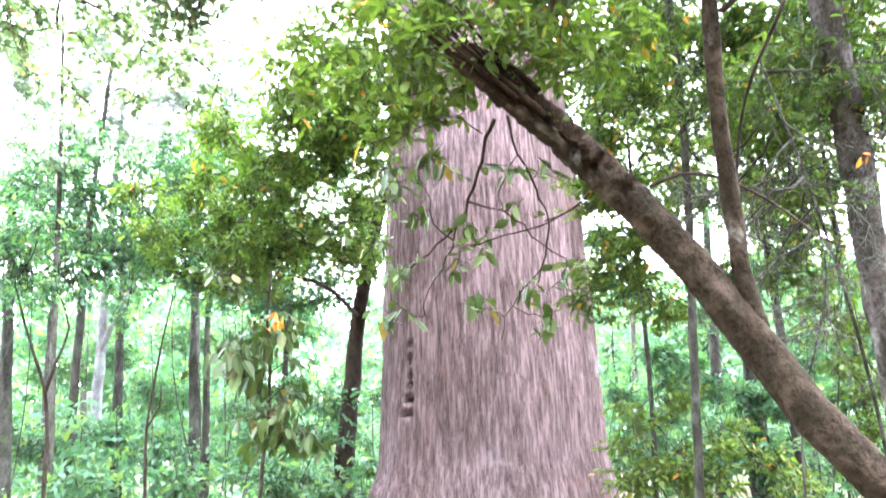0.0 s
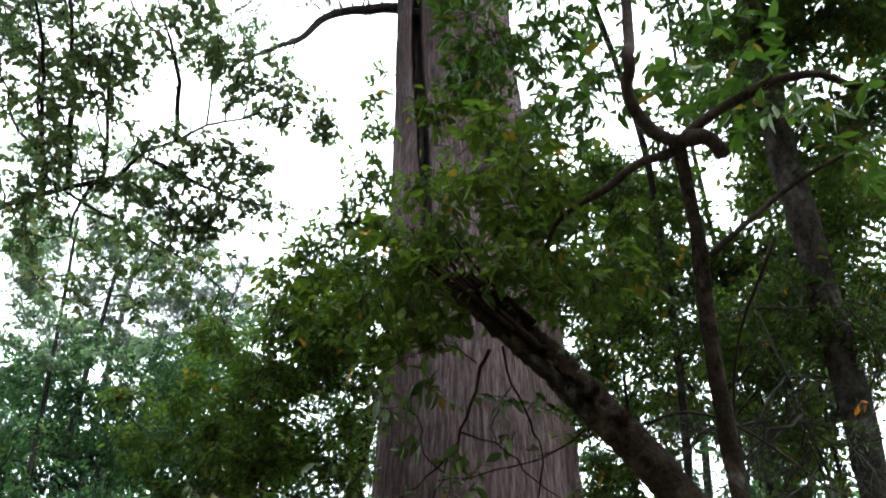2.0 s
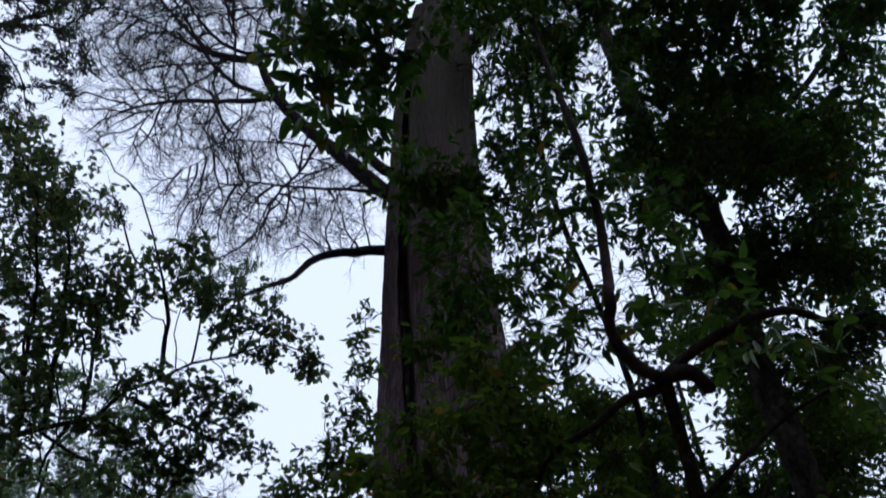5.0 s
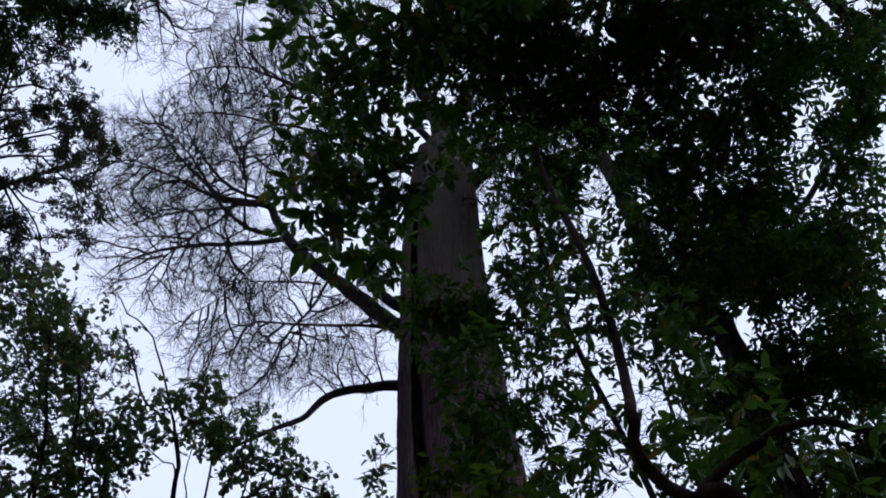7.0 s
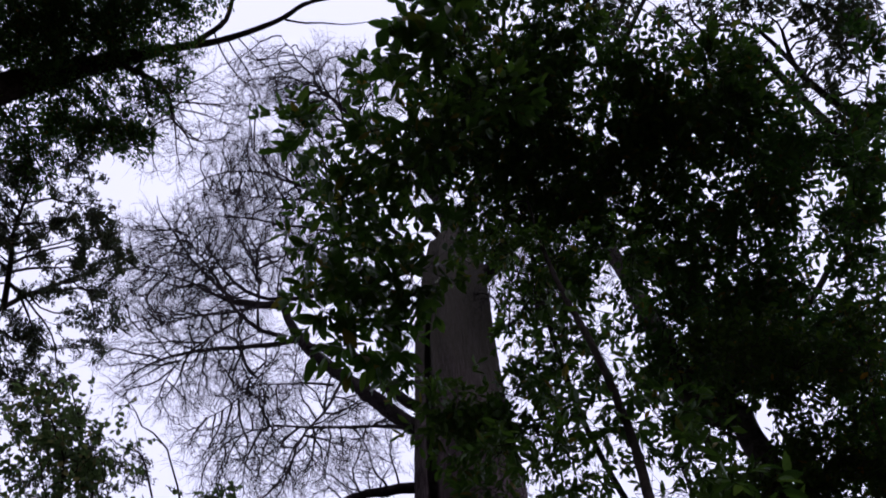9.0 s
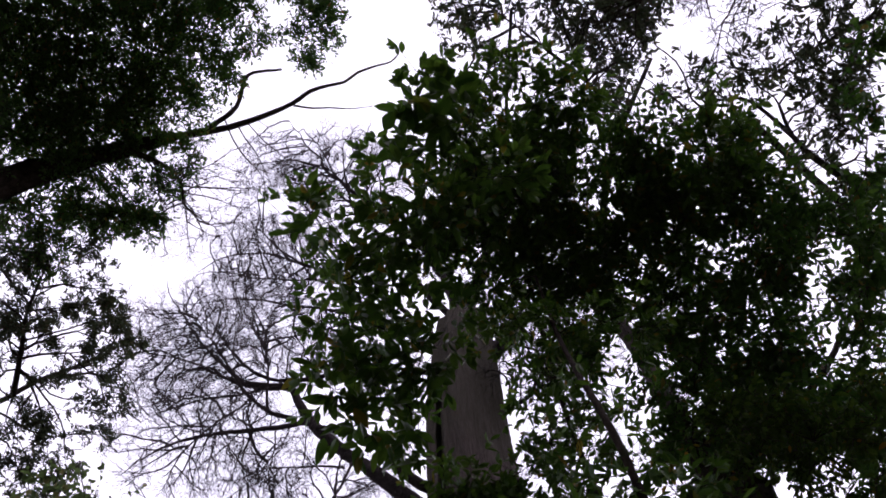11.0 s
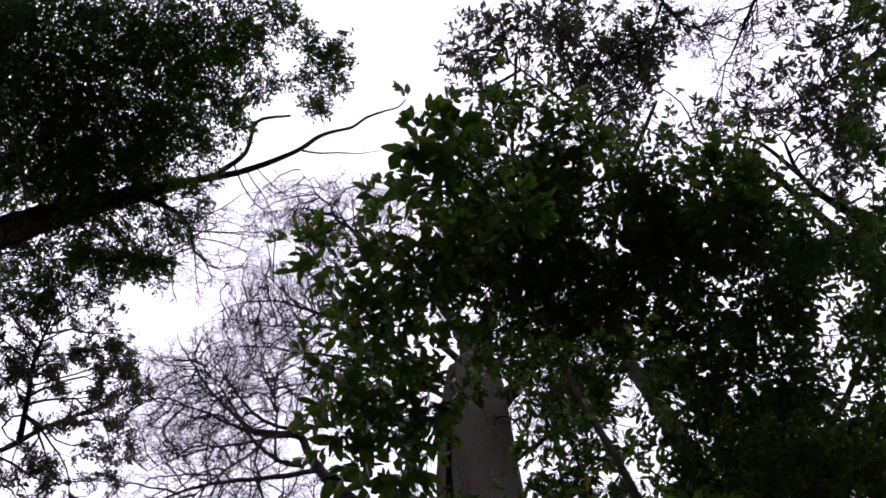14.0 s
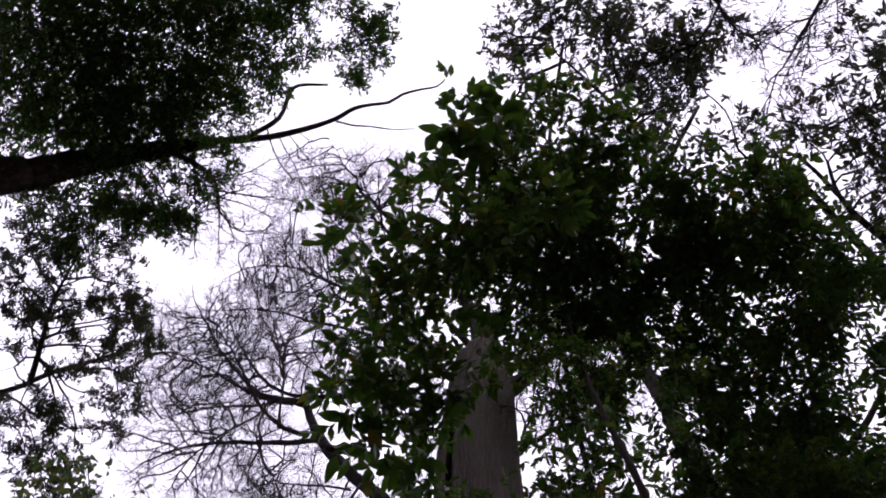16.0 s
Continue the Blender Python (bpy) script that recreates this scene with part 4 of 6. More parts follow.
    sets = [([(-0.34, 3.94, 3.53, 0.18), (-0.16, 3.88, 3.66, 0.21), (0.02, 3.67, 3.64, 0.18), (0.21, 3.47, 3.58, 0.17), (0.40, 3.48, 3.52, 0.14), (-0.62, 4.21, 3.82, 0.20), (0.64, 3.61, 3.65, 0.18), (0.90, 3.82, 3.59, 0.18), (1.14, 3.91, 3.74, 0.16), (-0.76, 4.28, 3.64, 0.13), (0.32, 3.22, 4.12, 0.13), (0.48, 3.42, 4.17, 0.15), (0.10, 3.50, 3.73, 0.17), (-0.13, 3.50, 3.73, 0.11), (0.27, 3.34, 3.97, 0.14)] + [(0.59, 3.72, 3.87, 0.18), (0.93, 3.92, 3.81, 0.19), (0.66, 3.33, 3.90, 0.14), (1.10, 3.76, 4.01, 0.16), (0.39, 3.58, 3.55, 0.11), (-0.21, 3.78, 3.30, 0.12), (-0.04, 3.76, 3.36, 0.13), (0.13, 3.74, 3.39, 0.12), (-0.12, 3.82, 3.21, 0.09), (0.07, 3.82, 3.23, 0.09), (-0.26, 3.84, 3.14, 0.10), (0.27, 3.74, 3.38, 0.09), (-0.31, 3.61, 3.62, 0.14), (0.50, 3.67, 3.47, 0.10), (0.69, 3.67, 3.40, 0.09)], 0.085, 1.3, False), ([(0.20, 3.88, 2.31, 0.06), (0.46, 3.85, 2.36, 0.06), (0.54, 3.87, 2.21, 0.05), (0.36, 3.71, 2.92, 0.05), (0.03, 3.70, 2.99, 0.06), (0.43, 3.76, 2.74, 0.06), (-0.06, 3.78, 2.73, 0.07), (-0.19, 3.75, 2.84, 0.07), (0.10, 3.85, 2.49, 0.06), (-0.18, 3.85, 2.47, 0.08), (-0.28, 3.81, 2.60, 0.07), (-0.21, 3.89, 2.25, 0.05), (0.26, 3.82, 2.56, 0.04), (0.64, 3.81, 2.43, 0.04), (-0.05, 3.72, 2.94, 0.06), (0.55, 3.69, 2.91, 0.05), (0.19, 3.80, 2.67, 0.04), (-0.22, 3.71, 2.94, 0.07)], 0.085, 0.14, False), ([(1.53, 2.99, 4.30, 0.18), (1.79, 2.94, 4.19, 0.18), (1.98, 2.97, 4.01, 0.18), (0.92, 3.13, 4.41, 0.15), (1.10, 3.10, 4.38, 0.12), (1.45, 2.96, 4.37, 0.15), (0.65, 3.44, 5.23, 0.16), (0.69, 3.76, 4.87, 0.16), (1.03, 3.61, 4.96, 0.14), (1.31, 3.35, 5.13, 0.16), (1.47, 3.43, 4.98, 0.16), (1.35, 3.66, 4.78, 0.14), (0.85, 3.25, 5.37, 0.16)] + [(1.13, 3.08, 5.43, 0.17), (0.74, 3.03, 5.57, 0.17), (1.52, 3.18, 5.20, 0.14), (0.89, 3.22, 6.62, 0.15), (1.22, 3.57, 6.31, 0.19), (1.62, 3.77, 6.02, 0.19), (1.54, 4.15, 5.69, 0.21), (1.11, 4.37, 5.60, 0.19), (1.79, 4.14, 5.60, 0.19), (0.69, 3.86, 6.19, 0.17), (0.74, 4.22, 5.85, 0.19), (0.71, 3.54, 6.44, 0.15)], 0.115, 1.0, True), ([(0.70, 4.17, 7.84, 0.24), (0.99, 4.50, 7.56, 0.24), (0.67, 4.67, 7.47, 0.24), (1.07, 4.81, 7.30, 0.24), (0.80, 5.06, 7.13, 0.24), (1.20, 4.32, 7.65, 0.18), (0.92, 3.95, 7.95, 0.21), (1.30, 5.02, 7.06, 0.24), (0.55, 4.99, 7.22, 0.16), (1.11, 5.39, 6.74, 0.24), (0.62, 5.35, 6.87, 0.21), (1.64, 4.91, 7.07, 0.18), (1.83, 4.43, 7.41, 0.13), (1.08, 5.65, 6.46, 0.21), (1.51, 5.60, 6.40, 0.18), (0.70, 5.61, 6.58, 0.21)] + [(0.65, 3.88, 6.19, 0.15), (0.89, 3.79, 6.22, 0.17), (0.79, 4.28, 5.79, 0.13), (0.71, 4.61, 5.42, 0.17), (1.08, 4.46, 5.51, 0.15), (1.32, 4.58, 5.29, 0.17), (0.91, 4.69, 5.27, 0.17), (0.77, 3.63, 7.59, 0.22), (1.03, 3.37, 7.71, 0.24), (1.43, 3.25, 7.69, 0.24), (0.97, 4.01, 7.32, 0.20), (1.31, 4.04, 7.22, 0.17), (0.66, 3.33, 7.79, 0.22), (1.66, 3.30, 7.61, 0.20), (1.14, 3.68, 7.51, 0.15)], 0.095, 1.05, True), ([(0.36, 3.48, 5.51, 0.13), (0.36, 3.70, 5.29, 0.16), (0.40, 3.90, 5.07, 0.14), (0.04, 4.09, 6.70, 0.20), (0.35, 4.13, 6.66, 0.20), (0.20, 4.33, 6.50, 0.23), (0.43, 4.29, 6.51, 0.14)] + [(0.51, 4.02, 6.73, 0.18), (0.30, 4.21, 6.59, 0.16), (0.33, 4.34, 5.78, 0.15), (0.47, 4.47, 5.63, 0.18), (0.35, 4.51, 5.59, 0.18), (0.45, 4.20, 9.59, 0.23)], 0.1, 2.6, True), ([(0.07, 4.09, 4.86, 0.16), (0.31, 3.97, 4.68, 0.21), (0.00, 4.12, 4.48, 0.14), (0.45, 3.73, 4.30, 0.22), (0.13, 3.90, 4.07, 0.22), (0.51, 3.93, 3.98, 0.22), (-0.06, 3.99, 3.94, 0.16), (0.76, 3.84, 4.06, 0.19), (-0.12, 4.07, 3.77, 0.14), (0.03, 4.15, 3.61, 0.14), (0.28, 4.12, 3.66, 0.16), (0.50, 4.13, 3.59, 0.14), (-0.19, 3.95, 3.99, 0.11)], 0.09, 1.5, False)]
    high, hung = Heap(), Heap()
    for blobs, size, dens, whorl in sets:
        link_branches(twigs, lines, blobs, 0.006)
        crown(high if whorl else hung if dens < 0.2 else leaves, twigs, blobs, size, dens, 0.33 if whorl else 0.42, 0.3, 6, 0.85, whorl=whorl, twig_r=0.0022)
    tagged(twigs.object("branchwork", DARK_BARK, root), kind="stuff")
    tagged(leaves.object("foliage", LEAF_BRIGHT, root), kind="stuff")
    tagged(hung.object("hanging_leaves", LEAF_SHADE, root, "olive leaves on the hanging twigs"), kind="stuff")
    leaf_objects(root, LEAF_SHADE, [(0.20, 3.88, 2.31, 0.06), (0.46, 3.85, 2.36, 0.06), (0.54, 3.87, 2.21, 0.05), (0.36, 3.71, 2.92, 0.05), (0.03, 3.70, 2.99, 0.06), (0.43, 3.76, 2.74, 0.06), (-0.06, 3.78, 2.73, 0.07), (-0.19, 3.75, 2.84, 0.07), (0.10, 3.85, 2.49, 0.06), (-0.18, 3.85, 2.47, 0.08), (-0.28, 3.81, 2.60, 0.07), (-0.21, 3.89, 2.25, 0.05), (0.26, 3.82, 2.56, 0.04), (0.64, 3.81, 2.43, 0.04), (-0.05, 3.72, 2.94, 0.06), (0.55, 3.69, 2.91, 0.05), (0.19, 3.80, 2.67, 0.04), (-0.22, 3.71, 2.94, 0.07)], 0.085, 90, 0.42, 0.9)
    leaf_objects(root, LEAF_ORANGE, [(1.21, 3.31, 3.50, 0.04), (0.78, 3.57, 3.23, 0.03), (1.84, 3.30, 2.91, 0.03), (1.90, 3.31, 2.79, 0.03), (1.13, 3.77, 2.30, 0.03), (1.04, 3.77, 2.45, 0.02)], 0.045, 11)
    leaf_objects(root, LEAF_BRIGHT, [(-0.34, 3.94, 3.53, 0.18), (-0.16, 3.88, 3.66, 0.21), (0.02, 3.67, 3.64, 0.18), (0.21, 3.47, 3.58, 0.17), (0.40, 3.48, 3.52, 0.14), (-0.62, 4.21, 3.82, 0.20), (0.64, 3.61, 3.65, 0.18), (0.90, 3.82, 3.59, 0.18), (1.14, 3.91, 3.74, 0.16), (-0.76, 4.28, 3.64, 0.13), (0.32, 3.22, 4.12, 0.13), (0.48, 3.42, 4.17, 0.15), (0.10, 3.50, 3.73, 0.17), (-0.13, 3.50, 3.73, 0.11), (0.27, 3.34, 3.97, 0.14)] + [(0.59, 3.72, 3.87, 0.18), (0.93, 3.92, 3.81, 0.19), (0.66, 3.33, 3.90, 0.14), (1.10, 3.76, 4.01, 0.16), (0.39, 3.58, 3.55, 0.11), (-0.21, 3.78, 3.30, 0.12), (-0.04, 3.76, 3.36, 0.13), (0.13, 3.74, 3.39, 0.12), (-0.12, 3.82, 3.21, 0.09), (0.07, 3.82, 3.23, 0.09), (-0.26, 3.84, 3.14, 0.10), (0.27, 3.74, 3.38, 0.09), (-0.31, 3.61, 3.62, 0.14), (0.50, 3.67, 3.47, 0.10), (0.69, 3.67, 3.40, 0.09)], 0.09, 140)
    tagged(high.object("high_foliage", LEAF_MAGNOLIA, root, "dark narrow leaves in whorls"), kind="stuff")


leaning_tree()

# ---- trees on the brighter side and overhead ----
# hornbeam's upper limbs use darker bark to imitate their shaded look overhead
tree("hornbeam", "slender grey-barked tree leaning overhead with dense small leaves", "tree",
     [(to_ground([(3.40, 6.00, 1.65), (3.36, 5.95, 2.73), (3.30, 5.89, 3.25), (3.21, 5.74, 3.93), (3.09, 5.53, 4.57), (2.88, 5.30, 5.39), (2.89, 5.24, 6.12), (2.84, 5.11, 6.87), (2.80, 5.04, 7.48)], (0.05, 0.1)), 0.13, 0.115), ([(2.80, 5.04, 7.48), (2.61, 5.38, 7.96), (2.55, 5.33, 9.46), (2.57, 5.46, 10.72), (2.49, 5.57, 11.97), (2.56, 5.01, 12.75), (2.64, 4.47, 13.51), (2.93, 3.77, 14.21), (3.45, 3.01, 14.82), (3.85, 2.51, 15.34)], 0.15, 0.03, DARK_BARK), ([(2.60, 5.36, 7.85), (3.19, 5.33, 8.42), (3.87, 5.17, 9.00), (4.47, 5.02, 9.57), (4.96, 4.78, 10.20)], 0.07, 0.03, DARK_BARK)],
     [[(2.50, 4.22, 7.33, 0.47), (3.01, 4.20, 7.09, 0.47), (3.46, 3.96, 7.01, 0.47), (2.74, 5.02, 6.51, 0.42), (3.23, 4.70, 6.53, 0.42), (3.64, 4.55, 6.38, 0.42), (2.88, 5.36, 6.03, 0.42), (3.37, 5.31, 5.74, 0.42), (3.70, 4.93, 5.92, 0.37), (3.16, 5.71, 5.33, 0.47), (3.64, 5.60, 5.04, 0.47), (1.92, 5.80, 5.05, 0.34), (1.62, 5.67, 5.42, 0.34), (1.69, 6.03, 4.76, 0.39), (2.31, 6.02, 4.35, 0.44), (2.90, 5.73, 4.41, 0.49), (3.34, 5.60, 4.16, 0.44), (1.44, 6.33, 4.25, 0.29), (2.07, 5.32, 5.69, 0.24)]], HORN_BARK, LEAF_MID, 0.085, 1.25, per_twig=7, single=120, high=([(2.97, 5.10, 7.05, 0.32), (3.50, 5.00, 6.67, 0.30), (3.67, 5.04, 5.99, 0.26), (3.58, 4.75, 7.00, 0.28), (3.19, 5.41, 5.92, 0.20), (2.29, 2.30, 10.03, 0.42), (2.03, 2.67, 10.10, 0.30), (2.41, 2.68, 9.88, 0.30), (2.04, 4.59, 8.94, 0.17), (1.89, 4.89, 8.79, 0.14), (2.17, 4.46, 9.10, 0.12), (3.27, 4.33, 7.41, 0.34), (2.58, 5.10, 7.39, 0.22), (3.15, 5.12, 6.78, 0.26), (3.04, 4.83, 7.55, 0.26), (3.50, 5.62, 6.98, 0.30), (3.75, 5.95, 6.40, 0.26), (1.68, 2.98, 11.03, 0.3), (1.47, 4.66, 9.20, 0.28), (2.31, 4.28, 8.97, 0.30), (2.37, 4.78, 8.64, 0.30), (1.73, 4.00, 9.51, 0.30), (2.60, 4.40, 8.68, 0.30), (3.81, 2.93, 8.94, 0.30), (3.99, 3.03, 8.56, 0.30), (3.50, 3.43, 8.88, 0.26), (4.01, 3.46, 8.35, 0.26), (3.92, 3.79, 8.09, 0.26), (4.25, 2.60, 9.07, 0.28), (4.45, 2.08, 9.47, 0.26), (4.54, 1.46, 9.79, 0.28), (4.54, 0.87, 9.99, 0.30), (2.74, 4.27, 8.45, 0.47), (3.22, 4.47, 8.11, 0.47), (2.90, 4.89, 7.96, 0.47), (3.99, 4.63, 7.54, 0.47), (3.91, 5.28, 7.03, 0.47), (2.96, 5.91, 6.99, 0.53), (2.45, 4.87, 8.16, 0.30), (3.89, 4.32, 7.83, 0.36), (2.65, 3.84, 8.74, 0.41), (3.10, 3.14, 8.90, 0.36), (3.15, 3.43, 8.74, 0.36), (4.19, 3.62, 9.95, 0.42), (4.48, 3.13, 10.00, 0.42)] + [(4.79, 3.64, 9.61, 0.42), (4.61, 4.22, 9.44, 0.31), (3.42, 4.06, 8.27, 0.30), (4.79, 4.61, 9.10, 0.42), (3.19, 4.10, 8.36, 0.30), (0.33, 3.54, 10.99, 0.35), (2.32, 5.23, 8.57, 0.23), (2.66, 5.25, 8.43, 0.26), (2.29, 5.65, 8.24, 0.25), (2.69, 5.66, 8.08, 0.26), (2.90, 5.43, 8.18, 0.25), (2.48, 5.88, 7.96, 0.23), (2.29, 5.60, 8.65, 0.23), (2.59, 5.52, 8.62, 0.23), (2.73, 5.68, 8.43, 0.22), (2.26, 5.36, 8.85, 0.17)] + [(2.52, 3.09, 10.21, 0.60), (3.09, 3.19, 9.99, 0.60), (3.54, 2.88, 9.92, 0.53), (3.81, 3.44, 9.59, 0.46), (3.30, 3.87, 9.62, 0.53), (2.69, 3.79, 9.88, 0.46), (3.18, 2.54, 10.17, 0.40), (3.05, 4.54, 9.36, 0.53), (3.61, 4.27, 9.27, 0.46), (2.73, 4.89, 9.27, 0.40), (3.31, 4.92, 9.02, 0.53)] + [(3.87, 5.03, 8.67, 0.53), (2.91, 5.41, 8.85, 0.53), (4.09, 5.30, 8.35, 0.40), (2.76, 4.24, 9.63, 0.40), (4.24, 3.88, 9.16, 0.33), (1.98, 4.36, 9.80, 0.24), (2.20, 4.52, 9.65, 0.17), (2.49, 4.56, 9.55, 0.24), (2.57, 4.80, 9.38, 0.23), (2.40, 4.35, 9.69, 0.24)], LEAF_DARK, 0.11))
tree("canopy_oak", "tall oak crown with fine leathery leaves against the sky", "tree",
     [([(7.2, 5.4, -0.1), (7.1, 5.3, 5), (6.7, 4.9, 10), (5.8, 4.2, 12.5), (4.9, 3.2, 13.6)], 0.16, 0.05), ([(5.77, 3.77, 11.52), (5.27, 3.43, 11.91), (4.94, 3.09, 12.18), (4.79, 2.69, 12.36)], 0.07, 0.02), ([(2.62, -0.05, 12.27), (2.92, 0.50, 12.31), (3.15, 0.79, 12.35), (3.36, 1.02, 12.40), (3.63, 1.12, 12.44)], 0.035, 0.008), ([(4.34, 0.09, 11.69), (4.12, 0.65, 11.90), (4.03, 1.05, 12.04), (3.92, 1.47, 12.16), (3.83, 1.62, 12.31)], 0.035, 0.008), ([(3.14, 0.12, 12.12), (3.06, 0.72, 12.30), (2.97, 1.07, 12.47), (2.80, 1.44, 12.65)], 0.03, 0.008), ([(5.81, 1.11, 12.14), (5.39, 1.31, 12.33), (5.03, 1.44, 12.49), (4.78, 1.37, 12.61)], 0.035, 0.01), ([(5.85, 1.52, 12.06), (5.41, 1.80, 12.25), (4.98, 2.10, 12.40), (4.59, 2.40, 12.51)], 0.035, 0.01), ([(4.94, 3.09, 12.18), (4.46, 2.66, 12.50), (4.12, 2.63, 12.64), (3.69, 2.79, 12.76)], 0.035, 0.01), ([(2.60, 3.42, 13.20), (2.40, 2.44, 13.49), (2.10, 1.71, 13.68), (1.95, 1.06, 13.77)], 0.035, 0.01), ([(2.40, 2.44, 13.49), (1.60, 1.77, 13.74), (1.04, 1.33, 13.86)], 0.035, 0.01)],
     [[(2.84, 1.36, 14.20, 0.30), (3.16, 1.79, 14.07, 0.30), (2.58, 1.84, 14.19, 0.30), (4.24, 2.57, 13.61, 0.25), (5.18, 2.33, 13.28, 0.3), (5.85, 2.56, 12.91, 0.35), (6.03, 1.49, 13.01, 0.3), (5.62, 3.58, 12.75, 0.3)]], DARK_BARK, LEAF_SMALL, 0.11, 0.75, aspect=0.32, per_twig=6, whorl=True, bare=(2, 3, 4),
     spread=dict(spaces=[(30, (0.6, 1.7, 15.1), (0.5, 0.5, 0.4)),
                           (30, (1.0, 1.2, 15.1), (0.5, 0.4, 0.4)),
                           (36, (1.5, 1.2, 15.0), (0.5, 0.5, 0.4)),
                           (40, (2.2, 1.2, 15.0), (0.6, 0.5, 0.4)),
                           (44, (2.9, 1.5, 14.8), (0.6, 0.6, 0.5)),
                           (40, (2.9, 2.1, 14.7), (0.5, 0.5, 0.5)),
                           (44, (1.1, 2.5, 14.9), (0.5, 0.5, 0.4)),
                           (30, (0.7, 3.0, 14.8), (0.4, 0.5, 0.4)),
                           (30, (3.0, 2.8, 14.5), (0.5, 0.4, 0.4)),
                           (70, (1.1, 1.3, 14.0), (0.8, 0.6, 0.6)),
                           (90, (2.0, 1.3, 13.8), (0.8, 0.7, 0.7)),
                           (90, (2.9, 1.6, 13.5), (0.6, 0.8, 0.6)),
                           (30, (3.0, 2.3, 13.4), (0.4, 0.4, 0.4)),
                           (70, (3.8, 2.7, 12.9), (0.8, 0.6, 0.6)),
                           (40, (4.4, 2.6, 12.4), (0.5, 0.5, 0.5)),
                           (60, (4.7, 2.1, 12.3), (0.6, 0.7, 0.6)),
                           (70, (4.9, 1.5, 12.0), (0.6, 0.6, 0.6)),
                           (60, (5.3, 1.3, 11.6), (0.5, 0.7, 0.5)),
                           (80, (5.2, 2.4, 11.7), (0.6, 0.7, 0.6)),
                           (50, (5.4, 3.2, 11.3), (0.5, 0.6, 0.5)),
                           (40, (4.9, 3.1, 11.8), (0.5, 0.5, 0.5))], seed=51, heart=(4.5, 3.0, 11.0)))
